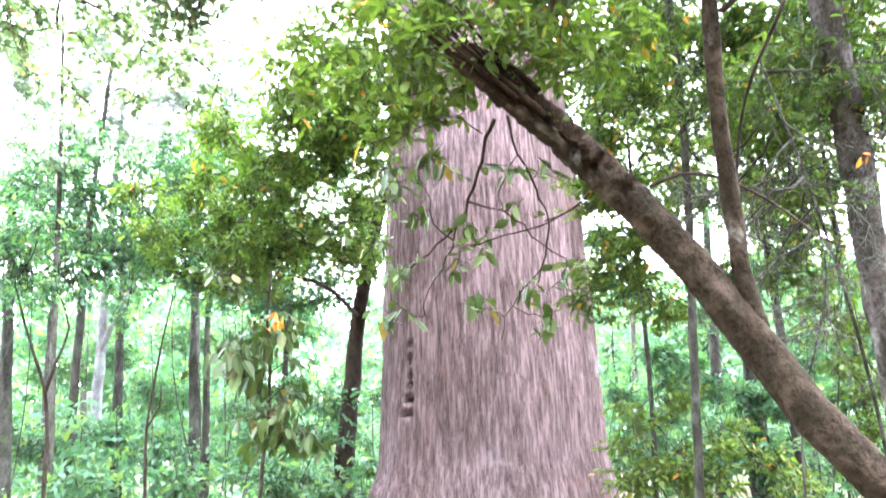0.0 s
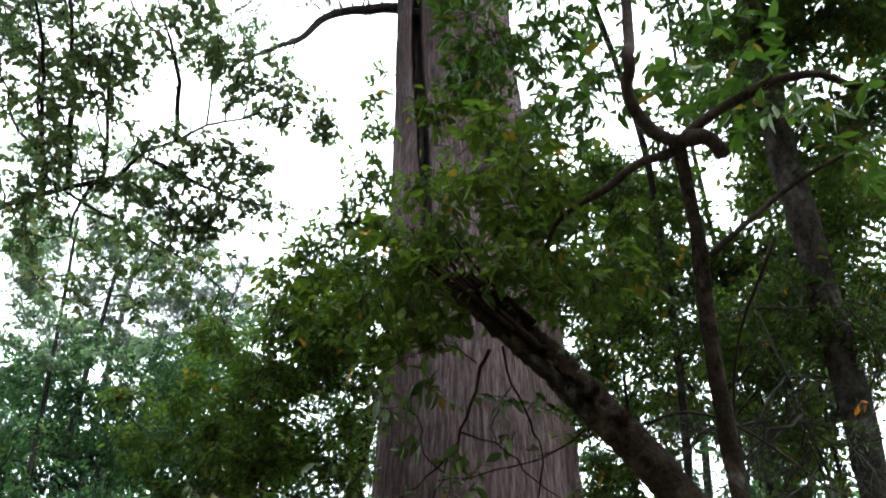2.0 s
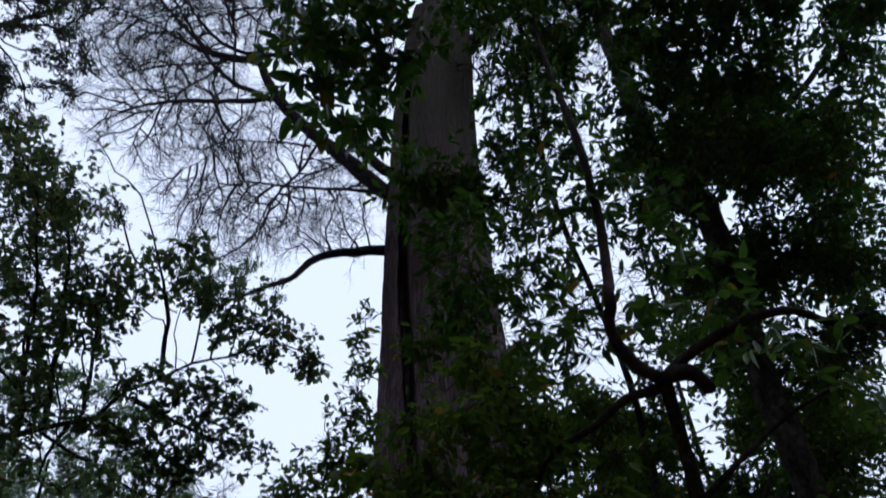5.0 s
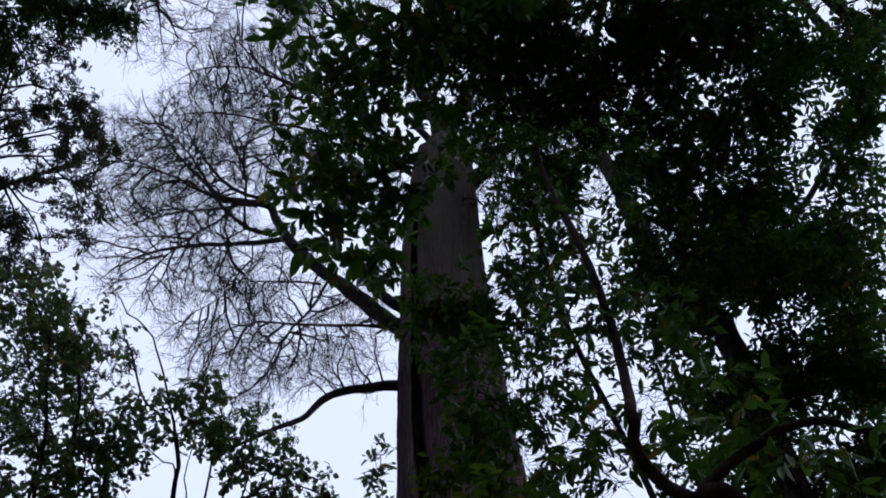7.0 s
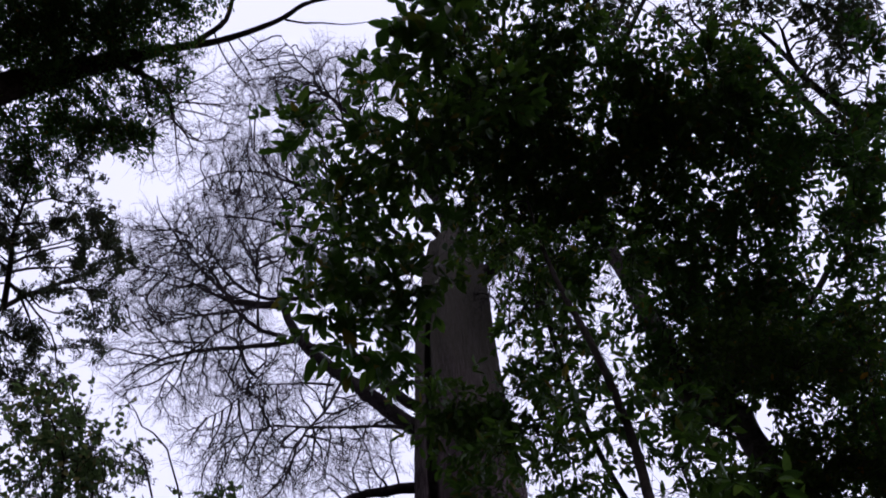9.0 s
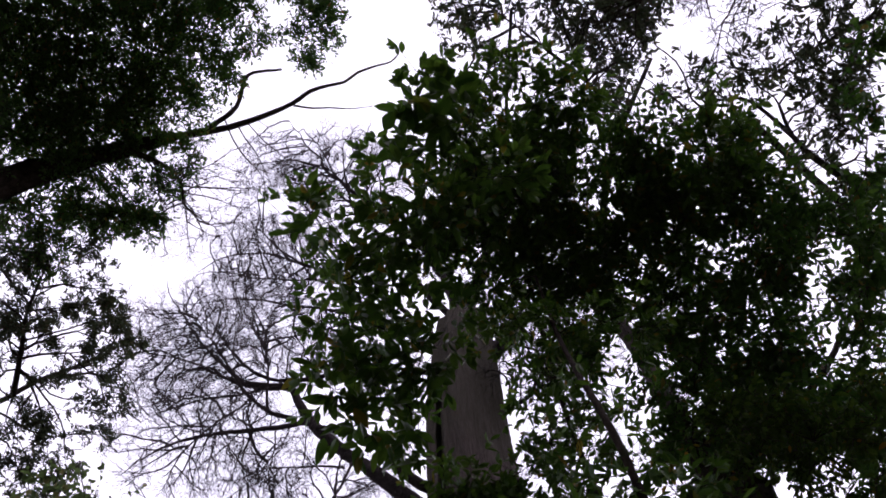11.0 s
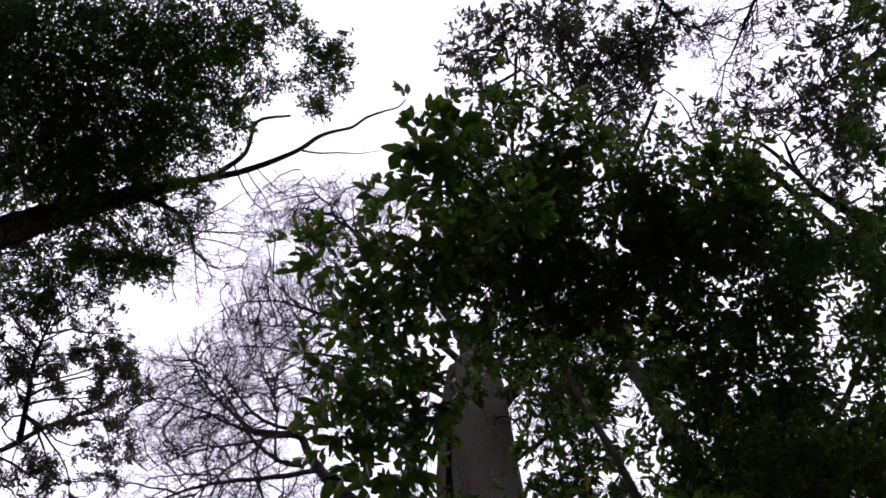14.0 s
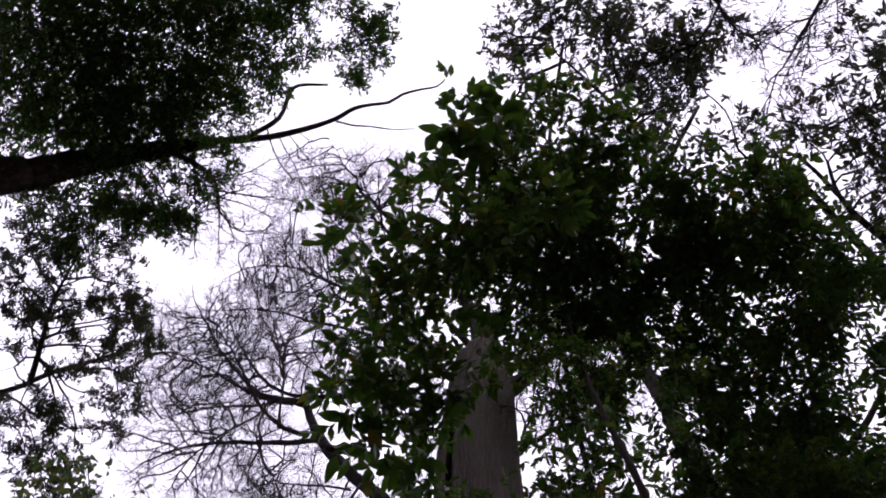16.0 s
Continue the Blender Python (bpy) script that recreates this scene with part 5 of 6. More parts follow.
magnolia = tree("magnolia", "evergreen magnolia with large glossy dark leaves", "tree",
     [(to_ground([(2.24, 7.25, 1.16), (2.30, 7.19, 2.51), (2.32, 7.01, 3.40), (2.29, 6.76, 4.22), (2.21, 6.52, 4.82), (2.06, 6.09, 6.07), (2.06, 6.31, 6.79), (1.40, 5.51, 8.10), (1.23, 4.97, 9.12), (1.13, 4.44, 10.00), (1.01, 3.73, 10.86), (0.93, 3.35, 10.96), (1.04, 2.45, 12.26), (1.30, 1.33, 13.44)], (-0.05, 0.2)), 0.042, 0.022)],
     [[(0.60, 3.36, 9.97, 0.44), (1.09, 3.02, 10.05, 0.50), (1.38, 3.58, 9.78, 0.44), (0.89, 3.81, 9.75, 0.38), (1.57, 2.90, 10.01, 0.44), (1.86, 3.56, 9.69, 0.38), (2.20, 2.88, 9.87, 0.36), (2.54, 3.29, 9.62, 0.50), (2.90, 2.62, 9.74, 0.56), (2.54, 3.83, 9.37, 0.44), (1.50, 4.01, 9.56, 0.31), (0.40, 3.75, 9.81, 0.31), (2.15, 3.54, 9.63, 0.38), (3.17, 2.92, 9.53, 0.38), (1.24, 4.46, 9.36, 0.25)], [(0.42, 2.40, 10.77, 0.46), (0.31, 3.03, 10.58, 0.53), (-0.32, 3.42, 10.44, 0.46), (0.77, 2.93, 10.59, 0.60), (1.20, 2.45, 10.69, 0.60), (1.25, 1.69, 10.85, 0.53), (1.40, 3.20, 10.42, 0.53), (1.60, 2.15, 10.70, 0.40), (0.59, 3.54, 10.38, 0.53), (0.05, 3.76, 10.31, 0.40), (1.23, 3.75, 10.23, 0.46)] + [(-0.94, 3.67, 10.30, 0.40), (-1.47, 3.05, 10.46, 0.26), (-1.04, 4.19, 10.05, 0.26), (1.82, 2.72, 10.51, 0.33), (1.75, 3.58, 10.22, 0.33), (-1.14, 4.64, 9.80, 0.33), (-0.69, 4.69, 9.82, 0.40), (0.98, 4.28, 10.02, 0.33), (1.69, 4.17, 9.96, 0.33), (-0.35, 5.32, 9.46, 0.19), (-0.44, 5.61, 9.25, 0.23), (-0.69, 4.75, 9.79, 0.24)], [(1.26, 4.81, 9.66, 0.26), (1.61, 4.47, 9.79, 0.28), (1.66, 4.91, 9.41, 0.22), (0.98, 5.24, 9.55, 0.20), (1.38, 5.28, 9.22, 0.22), (1.87, 4.02, 9.86, 0.25), (1.78, 5.48, 9.77, 0.21), (1.58, 5.91, 9.51, 0.24), (1.98, 5.79, 9.51, 0.18)], [(0.56, 2.77, 11.75, 0.44), (1.19, 2.78, 11.70, 0.40), (1.46, 3.50, 11.43, 0.33), (2.68, 3.33, 11.23, 0.26)]], GREY_BARK, LEAF_MAGNOLIA, 0.13, 1.85, aspect=0.36, per_twig=7, whorl=True, large=([(-0.08, 2.05, 10.86, 0.33), (-0.25, 2.48, 10.75, 0.30), (0.08, 1.68, 10.93, 0.26), (-0.31, 4.69, 8.03, 0.20), (-1.07, 4.30, 8.22, 0.20), (-1.04, 2.77, 9.08, 0.33), (-0.85, 3.23, 8.92, 0.33), (-1.09, 3.66, 8.68, 0.25), (-0.66, 3.69, 8.72, 0.39), (-0.46, 4.14, 8.48, 0.33), (-1.12, 4.09, 8.44, 0.22), (-0.74, 4.22, 8.41, 0.28), (-0.08, 3.08, 9.03, 0.39), (-0.51, 2.96, 9.06, 0.33), (-0.33, 2.57, 9.21, 0.33), (-0.89, 4.01, 8.51, 0.22), (-0.23, 3.96, 8.59, 0.33), (0.05, 2.68, 9.18, 0.39), (0.44, 2.39, 9.26, 0.39), (-0.41, 4.38, 8.33, 0.19), (-0.24, 4.20, 8.45, 0.19), (-0.64, 4.37, 8.33, 0.16), (-0.37, 4.61, 8.18, 0.11)], 0.19, 1.3))
leaf_objects(magnolia, LEAF_MAGNOLIA, [(0.27, 1.94, 10.37, 0.12), (0.20, 1.66, 10.43, 0.20), (-0.23, 1.96, 10.36, 0.20), (-0.35, 2.28, 10.28, 0.20), (0.10, 2.08, 10.34, 0.20), (-0.17, 2.36, 10.27, 0.20), (0.37, 1.86, 10.38, 0.15)], 0.27, 74, 0.48, 0.3)
leaf_objects(magnolia, LEAF_MAGNOLIA, [(-0.91, 4.26, 8.06, 0.14), (-1.07, 4.41, 7.94, 0.14), (-0.66, 4.46, 7.96, 0.14), (-0.42, 4.44, 7.99, 0.14), (-0.82, 4.52, 7.89, 0.14), (-0.54, 4.59, 7.87, 0.14), (-1.06, 4.11, 8.13, 0.10)], 0.22, 60, 0.4, 0.3)

# ---- trees on the other side ----
lt = [(-7.74, 3.06, 10.22), (-6.99, 3.04, 11.29), (-6.06, 3.04, 12.31), (-5.22, 3.03, 13.15), (-3.95, 2.96, 14.04)]
tree("tall_oak", "tall leaning oak with dense dark foliage and a bare limb tip", "tree",
     [([(-9.6, 3.2, -0.1), (-9.3, 3.2, 5), (-8.6, 3.1, 8.6)] + lt[:3], 0.4, 0.24), (lt[2:], 0.24, 0.085), ([(-3.95, 2.96, 14.04), (-3.38, 2.96, 14.28), (-3.05, 2.95, 14.44), (-2.62, 2.86, 14.63), (-2.16, 2.75, 14.82), (-1.88, 2.56, 14.97), (-1.60, 2.53, 15.09), (-1.31, 2.54, 15.19), (-1.13, 2.38, 15.31), (-0.74, 2.31, 15.42), (-0.53, 2.31, 15.51), (-0.40, 2.18, 15.61)], 0.066, 0.012), ([(-2.21, 2.83, 15.11), (-1.89, 2.92, 15.14), (-1.65, 2.91, 15.18), (-1.28, 2.99, 15.20), (-0.89, 2.96, 15.24)], 0.02, 0.007), ([(-3.51, 2.93, 14.07), (-3.02, 2.66, 14.50), (-2.84, 2.24, 14.86), (-2.34, 2.24, 15.20)], 0.05, 0.02), ([(-4.46, 2.95, 13.43), (-3.96, 3.45, 13.75), (-3.92, 4.05, 13.85)], 0.05, 0.02)],
     [[(-5.47, 0.64, 13.35, 0.72), (-4.67, 0.74, 13.68, 0.72), (-3.81, 0.91, 13.97, 0.72), (-3.02, 0.91, 14.19, 0.54), (-5.63, 1.55, 13.19, 0.72), (-4.82, 1.67, 13.53, 0.72), (-3.94, 1.79, 13.84, 0.72), (-3.28, 1.62, 14.05, 0.54), (-5.87, 2.37, 12.93, 0.54), (-5.14, 2.51, 13.25, 0.54), (-4.33, 2.48, 13.58, 0.54), (-3.62, 2.42, 13.83, 0.45), (-2.63, 1.03, 14.27, 0.45), (-2.02, 0.83, 14.39, 0.45)] + [(-1.73, 1.28, 14.40, 0.41), (-2.46, 1.63, 14.24, 0.36), (-1.51, 1.55, 14.40, 0.36), (-1.81, 1.95, 14.30, 0.32), (-3.02, 2.16, 14.04, 0.41), (-1.37, 1.06, 14.46, 0.27), (-5.10, 3.40, 13.04, 0.54), (-4.62, 3.82, 13.11, 0.50), (-4.34, 4.12, 13.12, 0.32), (-5.00, 3.98, 12.90, 0.41), (-4.14, 3.59, 13.37, 0.36), (-5.39, 2.86, 13.05, 0.54), (-6.00, 3.58, 12.54, 0.54), (-5.64, 4.06, 12.57, 0.45)] + [(-3.62, 3.09, 13.68, 0.36), (-6.49, 0.81, 12.81, 1.36), (-6.71, 2.27, 12.47, 1.09), (-5.30, -0.24, 13.44, 1.09), (-4.01, -0.13, 13.94, 1.00), (-2.73, 0.04, 14.29, 0.82), (-5.42, 2.23, 13.34, 0.41), (-4.93, 2.43, 13.52, 0.41), (-4.34, 2.54, 13.72, 0.38), (-5.24, 2.89, 13.28, 0.34), (-4.58, 2.98, 13.53, 0.38), (-4.11, 2.88, 13.72, 0.29), (-4.32, 2.05, 13.82, 0.33)], [(-6.60, 1.08, 13.59, 0.43), (-6.13, 0.94, 13.85, 0.33), (-6.72, 1.78, 13.44, 0.38), (-5.73, 0.67, 13.89, 0.85), (-4.90, 0.85, 14.23, 0.85), (-4.00, 1.03, 14.53, 0.76), (-5.90, 1.70, 13.71, 0.85), (-4.98, 1.84, 14.10, 0.85), (-4.13, 1.96, 14.39, 0.66), (-5.53, 2.60, 13.73, 0.66), (-6.28, 2.53, 13.37, 0.57), (-4.69, 2.57, 14.08, 0.47), (-3.20, 1.20, 14.74, 0.38), (-5.36, 3.80, 13.49, 0.43), (-4.84, 4.08, 13.62, 0.38)]], DARK_BARK, LEAF_DARK, 0.075, 1.1, per_twig=7, bare=(5,), fringe=((-3.9, 3.8, 13.8), (1.4, 0.9, 0.9), 230))
tree("slim_oak", "slim oak with sparse small leaves high against the sky", "tree",
     [([(-8.2, 6.2, -0.1), (-8.0, 6.1, 5)] + [(-8.38, 6.96, 10.38), (-7.51, 6.43, 11.77), (-6.73, 6.51, 12.53), (-6.54, 6.47, 12.92), (-6.18, 6.54, 13.33), (-5.87, 6.58, 13.72)], 0.14, 0.03), ([(-6.20, 6.00, 11.68), (-6.11, 5.55, 11.99), (-6.01, 4.99, 12.32), (-5.79, 4.52, 12.65)], 0.05, 0.015)],
     [[(-5.75, 7.33, 10.74, 0.4), (-5.29, 7.48, 10.89, 0.35), (-5.67, 7.84, 10.35, 0.4), (-5.08, 7.86, 10.69, 0.3), (-4.72, 8.15, 10.63, 0.35), (-4.36, 8.31, 10.66, 0.2), (-5.64, 8.41, 9.83, 0.5), (-5.05, 8.45, 10.16, 0.4), (-5.88, 6.78, 11.07, 0.3)]], DARK_BARK, LEAF_SMALL, 0.06, 0.8, per_twig=7,
     spread=dict(share=0.85, tuft=0.135, spaces=[(90, (-6.1, 4.4, 12.7), (0.9, 0.6, 0.6)),
                           (120, (-5.7, 5.3, 12.7), (1.0, 0.7, 0.7)),
                           (50, (-5.3, 5.4, 13.1), (0.5, 0.6, 0.5)),
                           (70, (-6.1, 5.6, 11.9), (0.6, 0.6, 0.6)),
                           (90, (-5.9, 6.4, 11.2), (0.8, 0.5, 0.5)),
                           (50, (-5.3, 6.5, 12.3), (0.5, 0.6, 0.5)),
                           (50, (-5.8, 4.9, 12.9), (0.7, 0.5, 0.5)),
                           (60, (-6.2, 4.9, 12.1), (0.6, 0.7, 0.6)),
                           (30, (-5.2, 6.1, 12.7), (0.4, 0.5, 0.4))], seed=61, heart=(-8.0, 6.6, 11.5)))
tree("redbud", "young redbud with layered sprays of small rounded leaves", "tree",
     [([(-5.4, 6.0, -0.1), (-5.2, 6.0, 2.2), (-4.6, 6.0, 4.4)] + [(-3.82, 6.01, 5.30), (-3.29, 5.98, 5.49), (-2.95, 5.91, 5.54), (-2.62, 5.83, 5.57)], 0.055, 0.022), ([(-2.74, 6.10, 5.76), (-2.54, 5.99, 5.97), (-2.25, 5.99, 6.05), (-2.00, 5.90, 6.22), (-1.65, 5.91, 6.26), (-1.40, 5.85, 6.36), (-1.14, 5.83, 6.37), (-0.93, 5.89, 6.28), (-0.72, 5.93, 6.18)], 0.018, 0.004), ([(-2.84, 5.87, 5.55), (-2.99, 5.97, 5.28), (-3.02, 6.05, 5.11)], 0.02, 0.008), ([(-2.42, 5.89, 5.80), (-2.06, 6.09, 5.70), (-1.72, 6.25, 5.62), (-1.41, 6.33, 5.61)], 0.025, 0.008), ([(-3.43, 6.17, 5.78), (-3.12, 6.38, 5.62), (-2.83, 6.52, 5.53), (-2.52, 6.68, 5.39), (-2.20, 6.81, 5.27), (-1.92, 6.96, 5.06)], 0.018, 0.006)],
     [[(-2.75, 6.48, 5.40, 0.22), (-2.56, 6.66, 5.21, 0.20), (-2.88, 6.60, 5.08, 0.20), (-2.34, 6.80, 5.11, 0.22), (-2.09, 6.82, 5.22, 0.20), (-1.97, 6.99, 4.96, 0.14), (-3.04, 6.70, 4.75, 0.14), (-2.64, 6.82, 4.84, 0.17), (-2.23, 6.99, 4.80, 0.14), (-1.89, 7.10, 4.78, 0.11), (-3.06, 6.42, 5.26, 0.17), (-2.35, 6.61, 5.45, 0.14), (-3.39, 6.45, 4.91, 0.17), (-3.15, 6.59, 4.86, 0.14)]], DARK_BARK, LEAF_REDBUD, 0.06, 0.52, aspect=0.8, per_twig=5, flat=0.5, single=280,
     spread=dict(spaces=[(29, (-3.2, 4.4, 7.0), (0.48, 0.50, 0.50)),
                           (31, (-3.2, 4.9, 6.6), (0.48, 0.57, 0.57)),
                           (40, (-3.0, 5.3, 6.1), (0.66, 0.53, 0.53)),
                           (29, (-3.1, 5.5, 5.5), (0.47, 0.49, 0.49)),
                           (26, (-2.6, 5.2, 6.4), (0.50, 0.39, 0.39)),
                           (24, (-2.1, 5.2, 6.7), (0.50, 0.32, 0.32)),
                           (22, (-1.7, 5.5, 6.5), (0.50, 0.26, 0.26)),
                           (15, (-1.3, 5.8, 6.4), (0.44, 0.22, 0.22)),
                           (8, (-0.9, 5.9, 6.2), (0.25, 0.12, 0.12)),
                           (26, (-2.1, 5.8, 5.8), (0.55, 0.30, 0.30)),
                           (15, (-1.6, 6.0, 5.8), (0.34, 0.26, 0.26)),
                           (26, (-2.4, 5.9, 5.4), (0.55, 0.32, 0.32)),
                           (20, (-1.7, 6.2, 5.5), (0.49, 0.26, 0.26)),
                           (15, (-2.1, 6.2, 5.2), (0.43, 0.20, 0.20)),
                           (15, (-3.2, 5.8, 5.1), (0.37, 0.35, 0.35)),
                           (9, (-2.9, 4.6, 7.1), (0.25, 0.35, 0.35))], seed=71, heart=(-4.2, 6.0, 5.0), share=0.85, tuft=0.1, r=0.0022, step=0.12, kill=0.13, fill=True))
tree("sweet_bay", "dark-stemmed tree with dense yellow-green foliage beside the great trunk", "tree",
     [(to_ground([(-1.46, 12.36, 0.41), (-1.41, 12.41, 1.19), (-1.29, 12.40, 2.50), (-1.15, 12.27, 3.68), (-0.94, 12.08, 4.69), (-0.60, 11.74, 5.84), (-0.30, 11.37, 6.79)]), 0.17, 0.06), ([(-1.13, 12.08, 3.64), (-1.57, 11.95, 4.06), (-2.06, 11.84, 4.23), (-2.63, 11.73, 4.22)], 0.04, 0.015)],
     [[(-0.74, 8.43, 4.66, 0.38), (-1.10, 8.31, 4.88, 0.31), (-1.42, 8.41, 4.47, 0.34), (-0.88, 8.59, 4.13, 0.31), (-1.70, 8.28, 4.70, 0.28), (-1.38, 8.60, 3.89, 0.34), (-1.73, 8.47, 4.12, 0.31), (-2.09, 8.47, 3.81, 0.28), (-0.84, 8.22, 5.17, 0.38), (-1.19, 8.13, 5.27, 0.38), (-0.59, 8.17, 5.34, 0.28), (-1.62, 8.60, 3.70, 0.28), (-1.02, 8.69, 3.71, 0.25), (-1.95, 8.35, 4.34, 0.25)] + [(-0.57, 8.01, 5.66, 0.31), (-2.21, 8.52, 3.46, 0.19), (-1.56, 8.12, 5.15, 0.25), (-0.72, 8.75, 3.58, 0.16), (-0.60, 6.88, 6.94, 0.15), (-0.60, 6.74, 7.13, 0.12), (-0.83, 7.34, 6.24, 0.21), (-0.59, 7.23, 6.45, 0.18), (-0.94, 7.46, 6.03, 0.24), (-0.59, 7.48, 6.04, 0.27), (-1.17, 7.49, 5.91, 0.24), (-1.40, 7.57, 5.69, 0.24), (-0.58, 7.71, 5.63, 0.30), (-1.05, 7.72, 5.51, 0.36)] + [(-1.49, 7.76, 5.28, 0.36), (-0.57, 7.95, 5.11, 0.42), (-0.89, 7.18, 6.48, 0.09), (-0.54, 6.58, 7.32, 0.09), (-1.62, 7.59, 5.57, 0.18), (-0.53, 6.63, 7.09, 0.12), (-0.50, 6.81, 6.86, 0.13), (-0.56, 6.95, 6.67, 0.14), (-0.44, 7.09, 6.49, 0.14), (-0.50, 7.24, 6.25, 0.16), (-0.67, 7.12, 6.41, 0.12), (-0.45, 6.48, 7.28, 0.10), (-0.72, 7.34, 6.05, 0.18)], [(-2.22, 8.52, 5.20, 0.40), (-1.62, 8.53, 5.49, 0.40), (-1.89, 8.81, 4.64, 0.40), (-1.22, 8.78, 5.04, 0.40), (-2.28, 8.87, 4.14, 0.40), (-1.43, 9.06, 4.07, 0.40), (-0.82, 9.03, 4.46, 0.33), (-2.71, 8.62, 4.57, 0.33), (-0.72, 8.63, 5.55, 0.23), (-2.94, 8.72, 3.97, 0.40), (-1.89, 9.07, 3.70, 0.40), (-0.92, 9.20, 3.80, 0.40), (-3.15, 8.48, 4.52, 0.26), (-2.47, 8.94, 3.67, 0.40), (-1.24, 8.42, 5.87, 0.23), (-1.72, 8.71, 5.01, 0.33), (-0.58, 8.88, 4.95, 0.20)], [(-2.56, 10.94, 5.85, 0.59), (-1.84, 11.22, 5.45, 0.59), (-1.23, 11.07, 6.09, 0.42), (-3.12, 11.06, 5.06, 0.59), (-2.20, 11.35, 4.83, 0.59), (-1.34, 11.49, 4.80, 0.50), (-0.77, 11.60, 4.59, 0.33), (-3.60, 10.97, 4.87, 0.50), (-2.69, 11.40, 4.21, 0.59), (-0.88, 11.32, 5.50, 0.33), (-1.64, 10.84, 6.52, 0.33)]], DARK_BARK, LEAF_BAY, 0.1, 1.3, per_twig=7, single=180)
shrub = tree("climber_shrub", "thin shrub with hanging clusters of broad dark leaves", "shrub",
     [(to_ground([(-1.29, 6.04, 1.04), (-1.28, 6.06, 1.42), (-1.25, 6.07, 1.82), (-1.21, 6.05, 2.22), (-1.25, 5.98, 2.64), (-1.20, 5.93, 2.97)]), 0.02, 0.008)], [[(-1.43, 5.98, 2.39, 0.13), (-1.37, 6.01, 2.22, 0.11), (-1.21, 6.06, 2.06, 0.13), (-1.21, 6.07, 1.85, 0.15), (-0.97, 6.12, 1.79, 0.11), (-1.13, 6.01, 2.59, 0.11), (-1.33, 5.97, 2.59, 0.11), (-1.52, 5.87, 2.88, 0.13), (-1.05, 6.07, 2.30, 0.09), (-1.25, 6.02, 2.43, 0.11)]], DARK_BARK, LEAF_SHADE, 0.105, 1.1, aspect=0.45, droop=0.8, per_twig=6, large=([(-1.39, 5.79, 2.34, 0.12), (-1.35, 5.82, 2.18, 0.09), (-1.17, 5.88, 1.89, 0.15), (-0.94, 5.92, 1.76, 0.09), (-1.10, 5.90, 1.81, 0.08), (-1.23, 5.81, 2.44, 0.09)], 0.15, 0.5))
leaf_objects(shrub, LEAF_ORANGE, [(-1.12, 5.81, 2.59, 0.07), (-1.21, 5.80, 2.55, 0.04)], 0.07, 9, 0.45, 0.6)
for lines in ([(to_ground([(-3.78, 8.15, 1.02), (-3.80, 8.15, 1.33), (-3.81, 8.15, 1.96), (-3.84, 8.11, 2.34), (-3.94, 8.02, 2.67), (-4.03, 7.93, 2.99), (-4.07, 7.85, 3.26)]), 0.03, 0.01), ([(-3.84, 8.11, 2.34), (-3.76, 8.11, 2.62), (-3.66, 8.11, 2.95), (-3.74, 8.01, 3.28)], 0.018, 0.006)], [(to_ground([(-3.08, 8.96, 0.92), (-3.12, 8.97, 1.38), (-3.14, 8.96, 1.96), (-3.07, 8.95, 2.44), (-2.98, 8.91, 2.99), (-2.89, 8.88, 3.36)]), 0.026, 0.008), ([(-3.14, 8.96, 1.96), (-3.01, 8.99, 2.20), (-3.00, 8.97, 2.44)], 0.015, 0.005)]):
    end = lines[0][0][-1]
    tree("sapling", "thin dark forked sapling in the undergrowth", "tree", lines,
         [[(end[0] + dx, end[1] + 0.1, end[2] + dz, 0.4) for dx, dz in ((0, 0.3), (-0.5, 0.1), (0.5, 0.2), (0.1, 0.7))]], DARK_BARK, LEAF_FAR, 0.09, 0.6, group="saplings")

# ---- the wood behind ----
far_trunks = [(-7.67, 15.09, -0.08, 0.02, 0.15), (-8.39, 18.09, -0.05, 0.03, 0.15), (-9.94, 23.97, -0.09, 0.01, 0.13), (-6.71, 17.71, -0.05, 0.03, 0.13), (-4.93, 17.25, -0.05, 0.03, 0.16), (-4.23, 15.37, -0.03, 0.04, 0.08), (-4.94, 23.44, -0.00, 0.04, 0.12), (5.37, 16.06, 0.07, 0.04, 0.15), (4.94, 13.01, 0.06, 0.05, 0.18), (5.95, 25.26, 0.07, 0.04, 0.13), (9.83, 21.83, 0.07, 0.05, 0.12)]
for x, y, kx, ky, r in far_trunks:
    top = rng.uniform(6.5, 8.5)
    tree("forest_tree", "slender pale grey trunk in the wood behind", "tree",
         [([(x - 0.1 * kx, y, -0.1), (x + kx * 4, y + ky * 4, 4), (x + kx * 5.5, y + ky * 5.5 + 0.1, 5.5), (x + kx * top, y + ky * top, top)], r, r * 0.45)],
         [[(x + kx * h + rng.normal(0, 0.9), y + ky * h + rng.normal(0, 0.9), h, rng.uniform(0.6, 1.0)) for h in rng.uniform(4.5, top + 0.5, 6)]],
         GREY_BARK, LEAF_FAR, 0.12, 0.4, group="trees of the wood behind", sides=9)


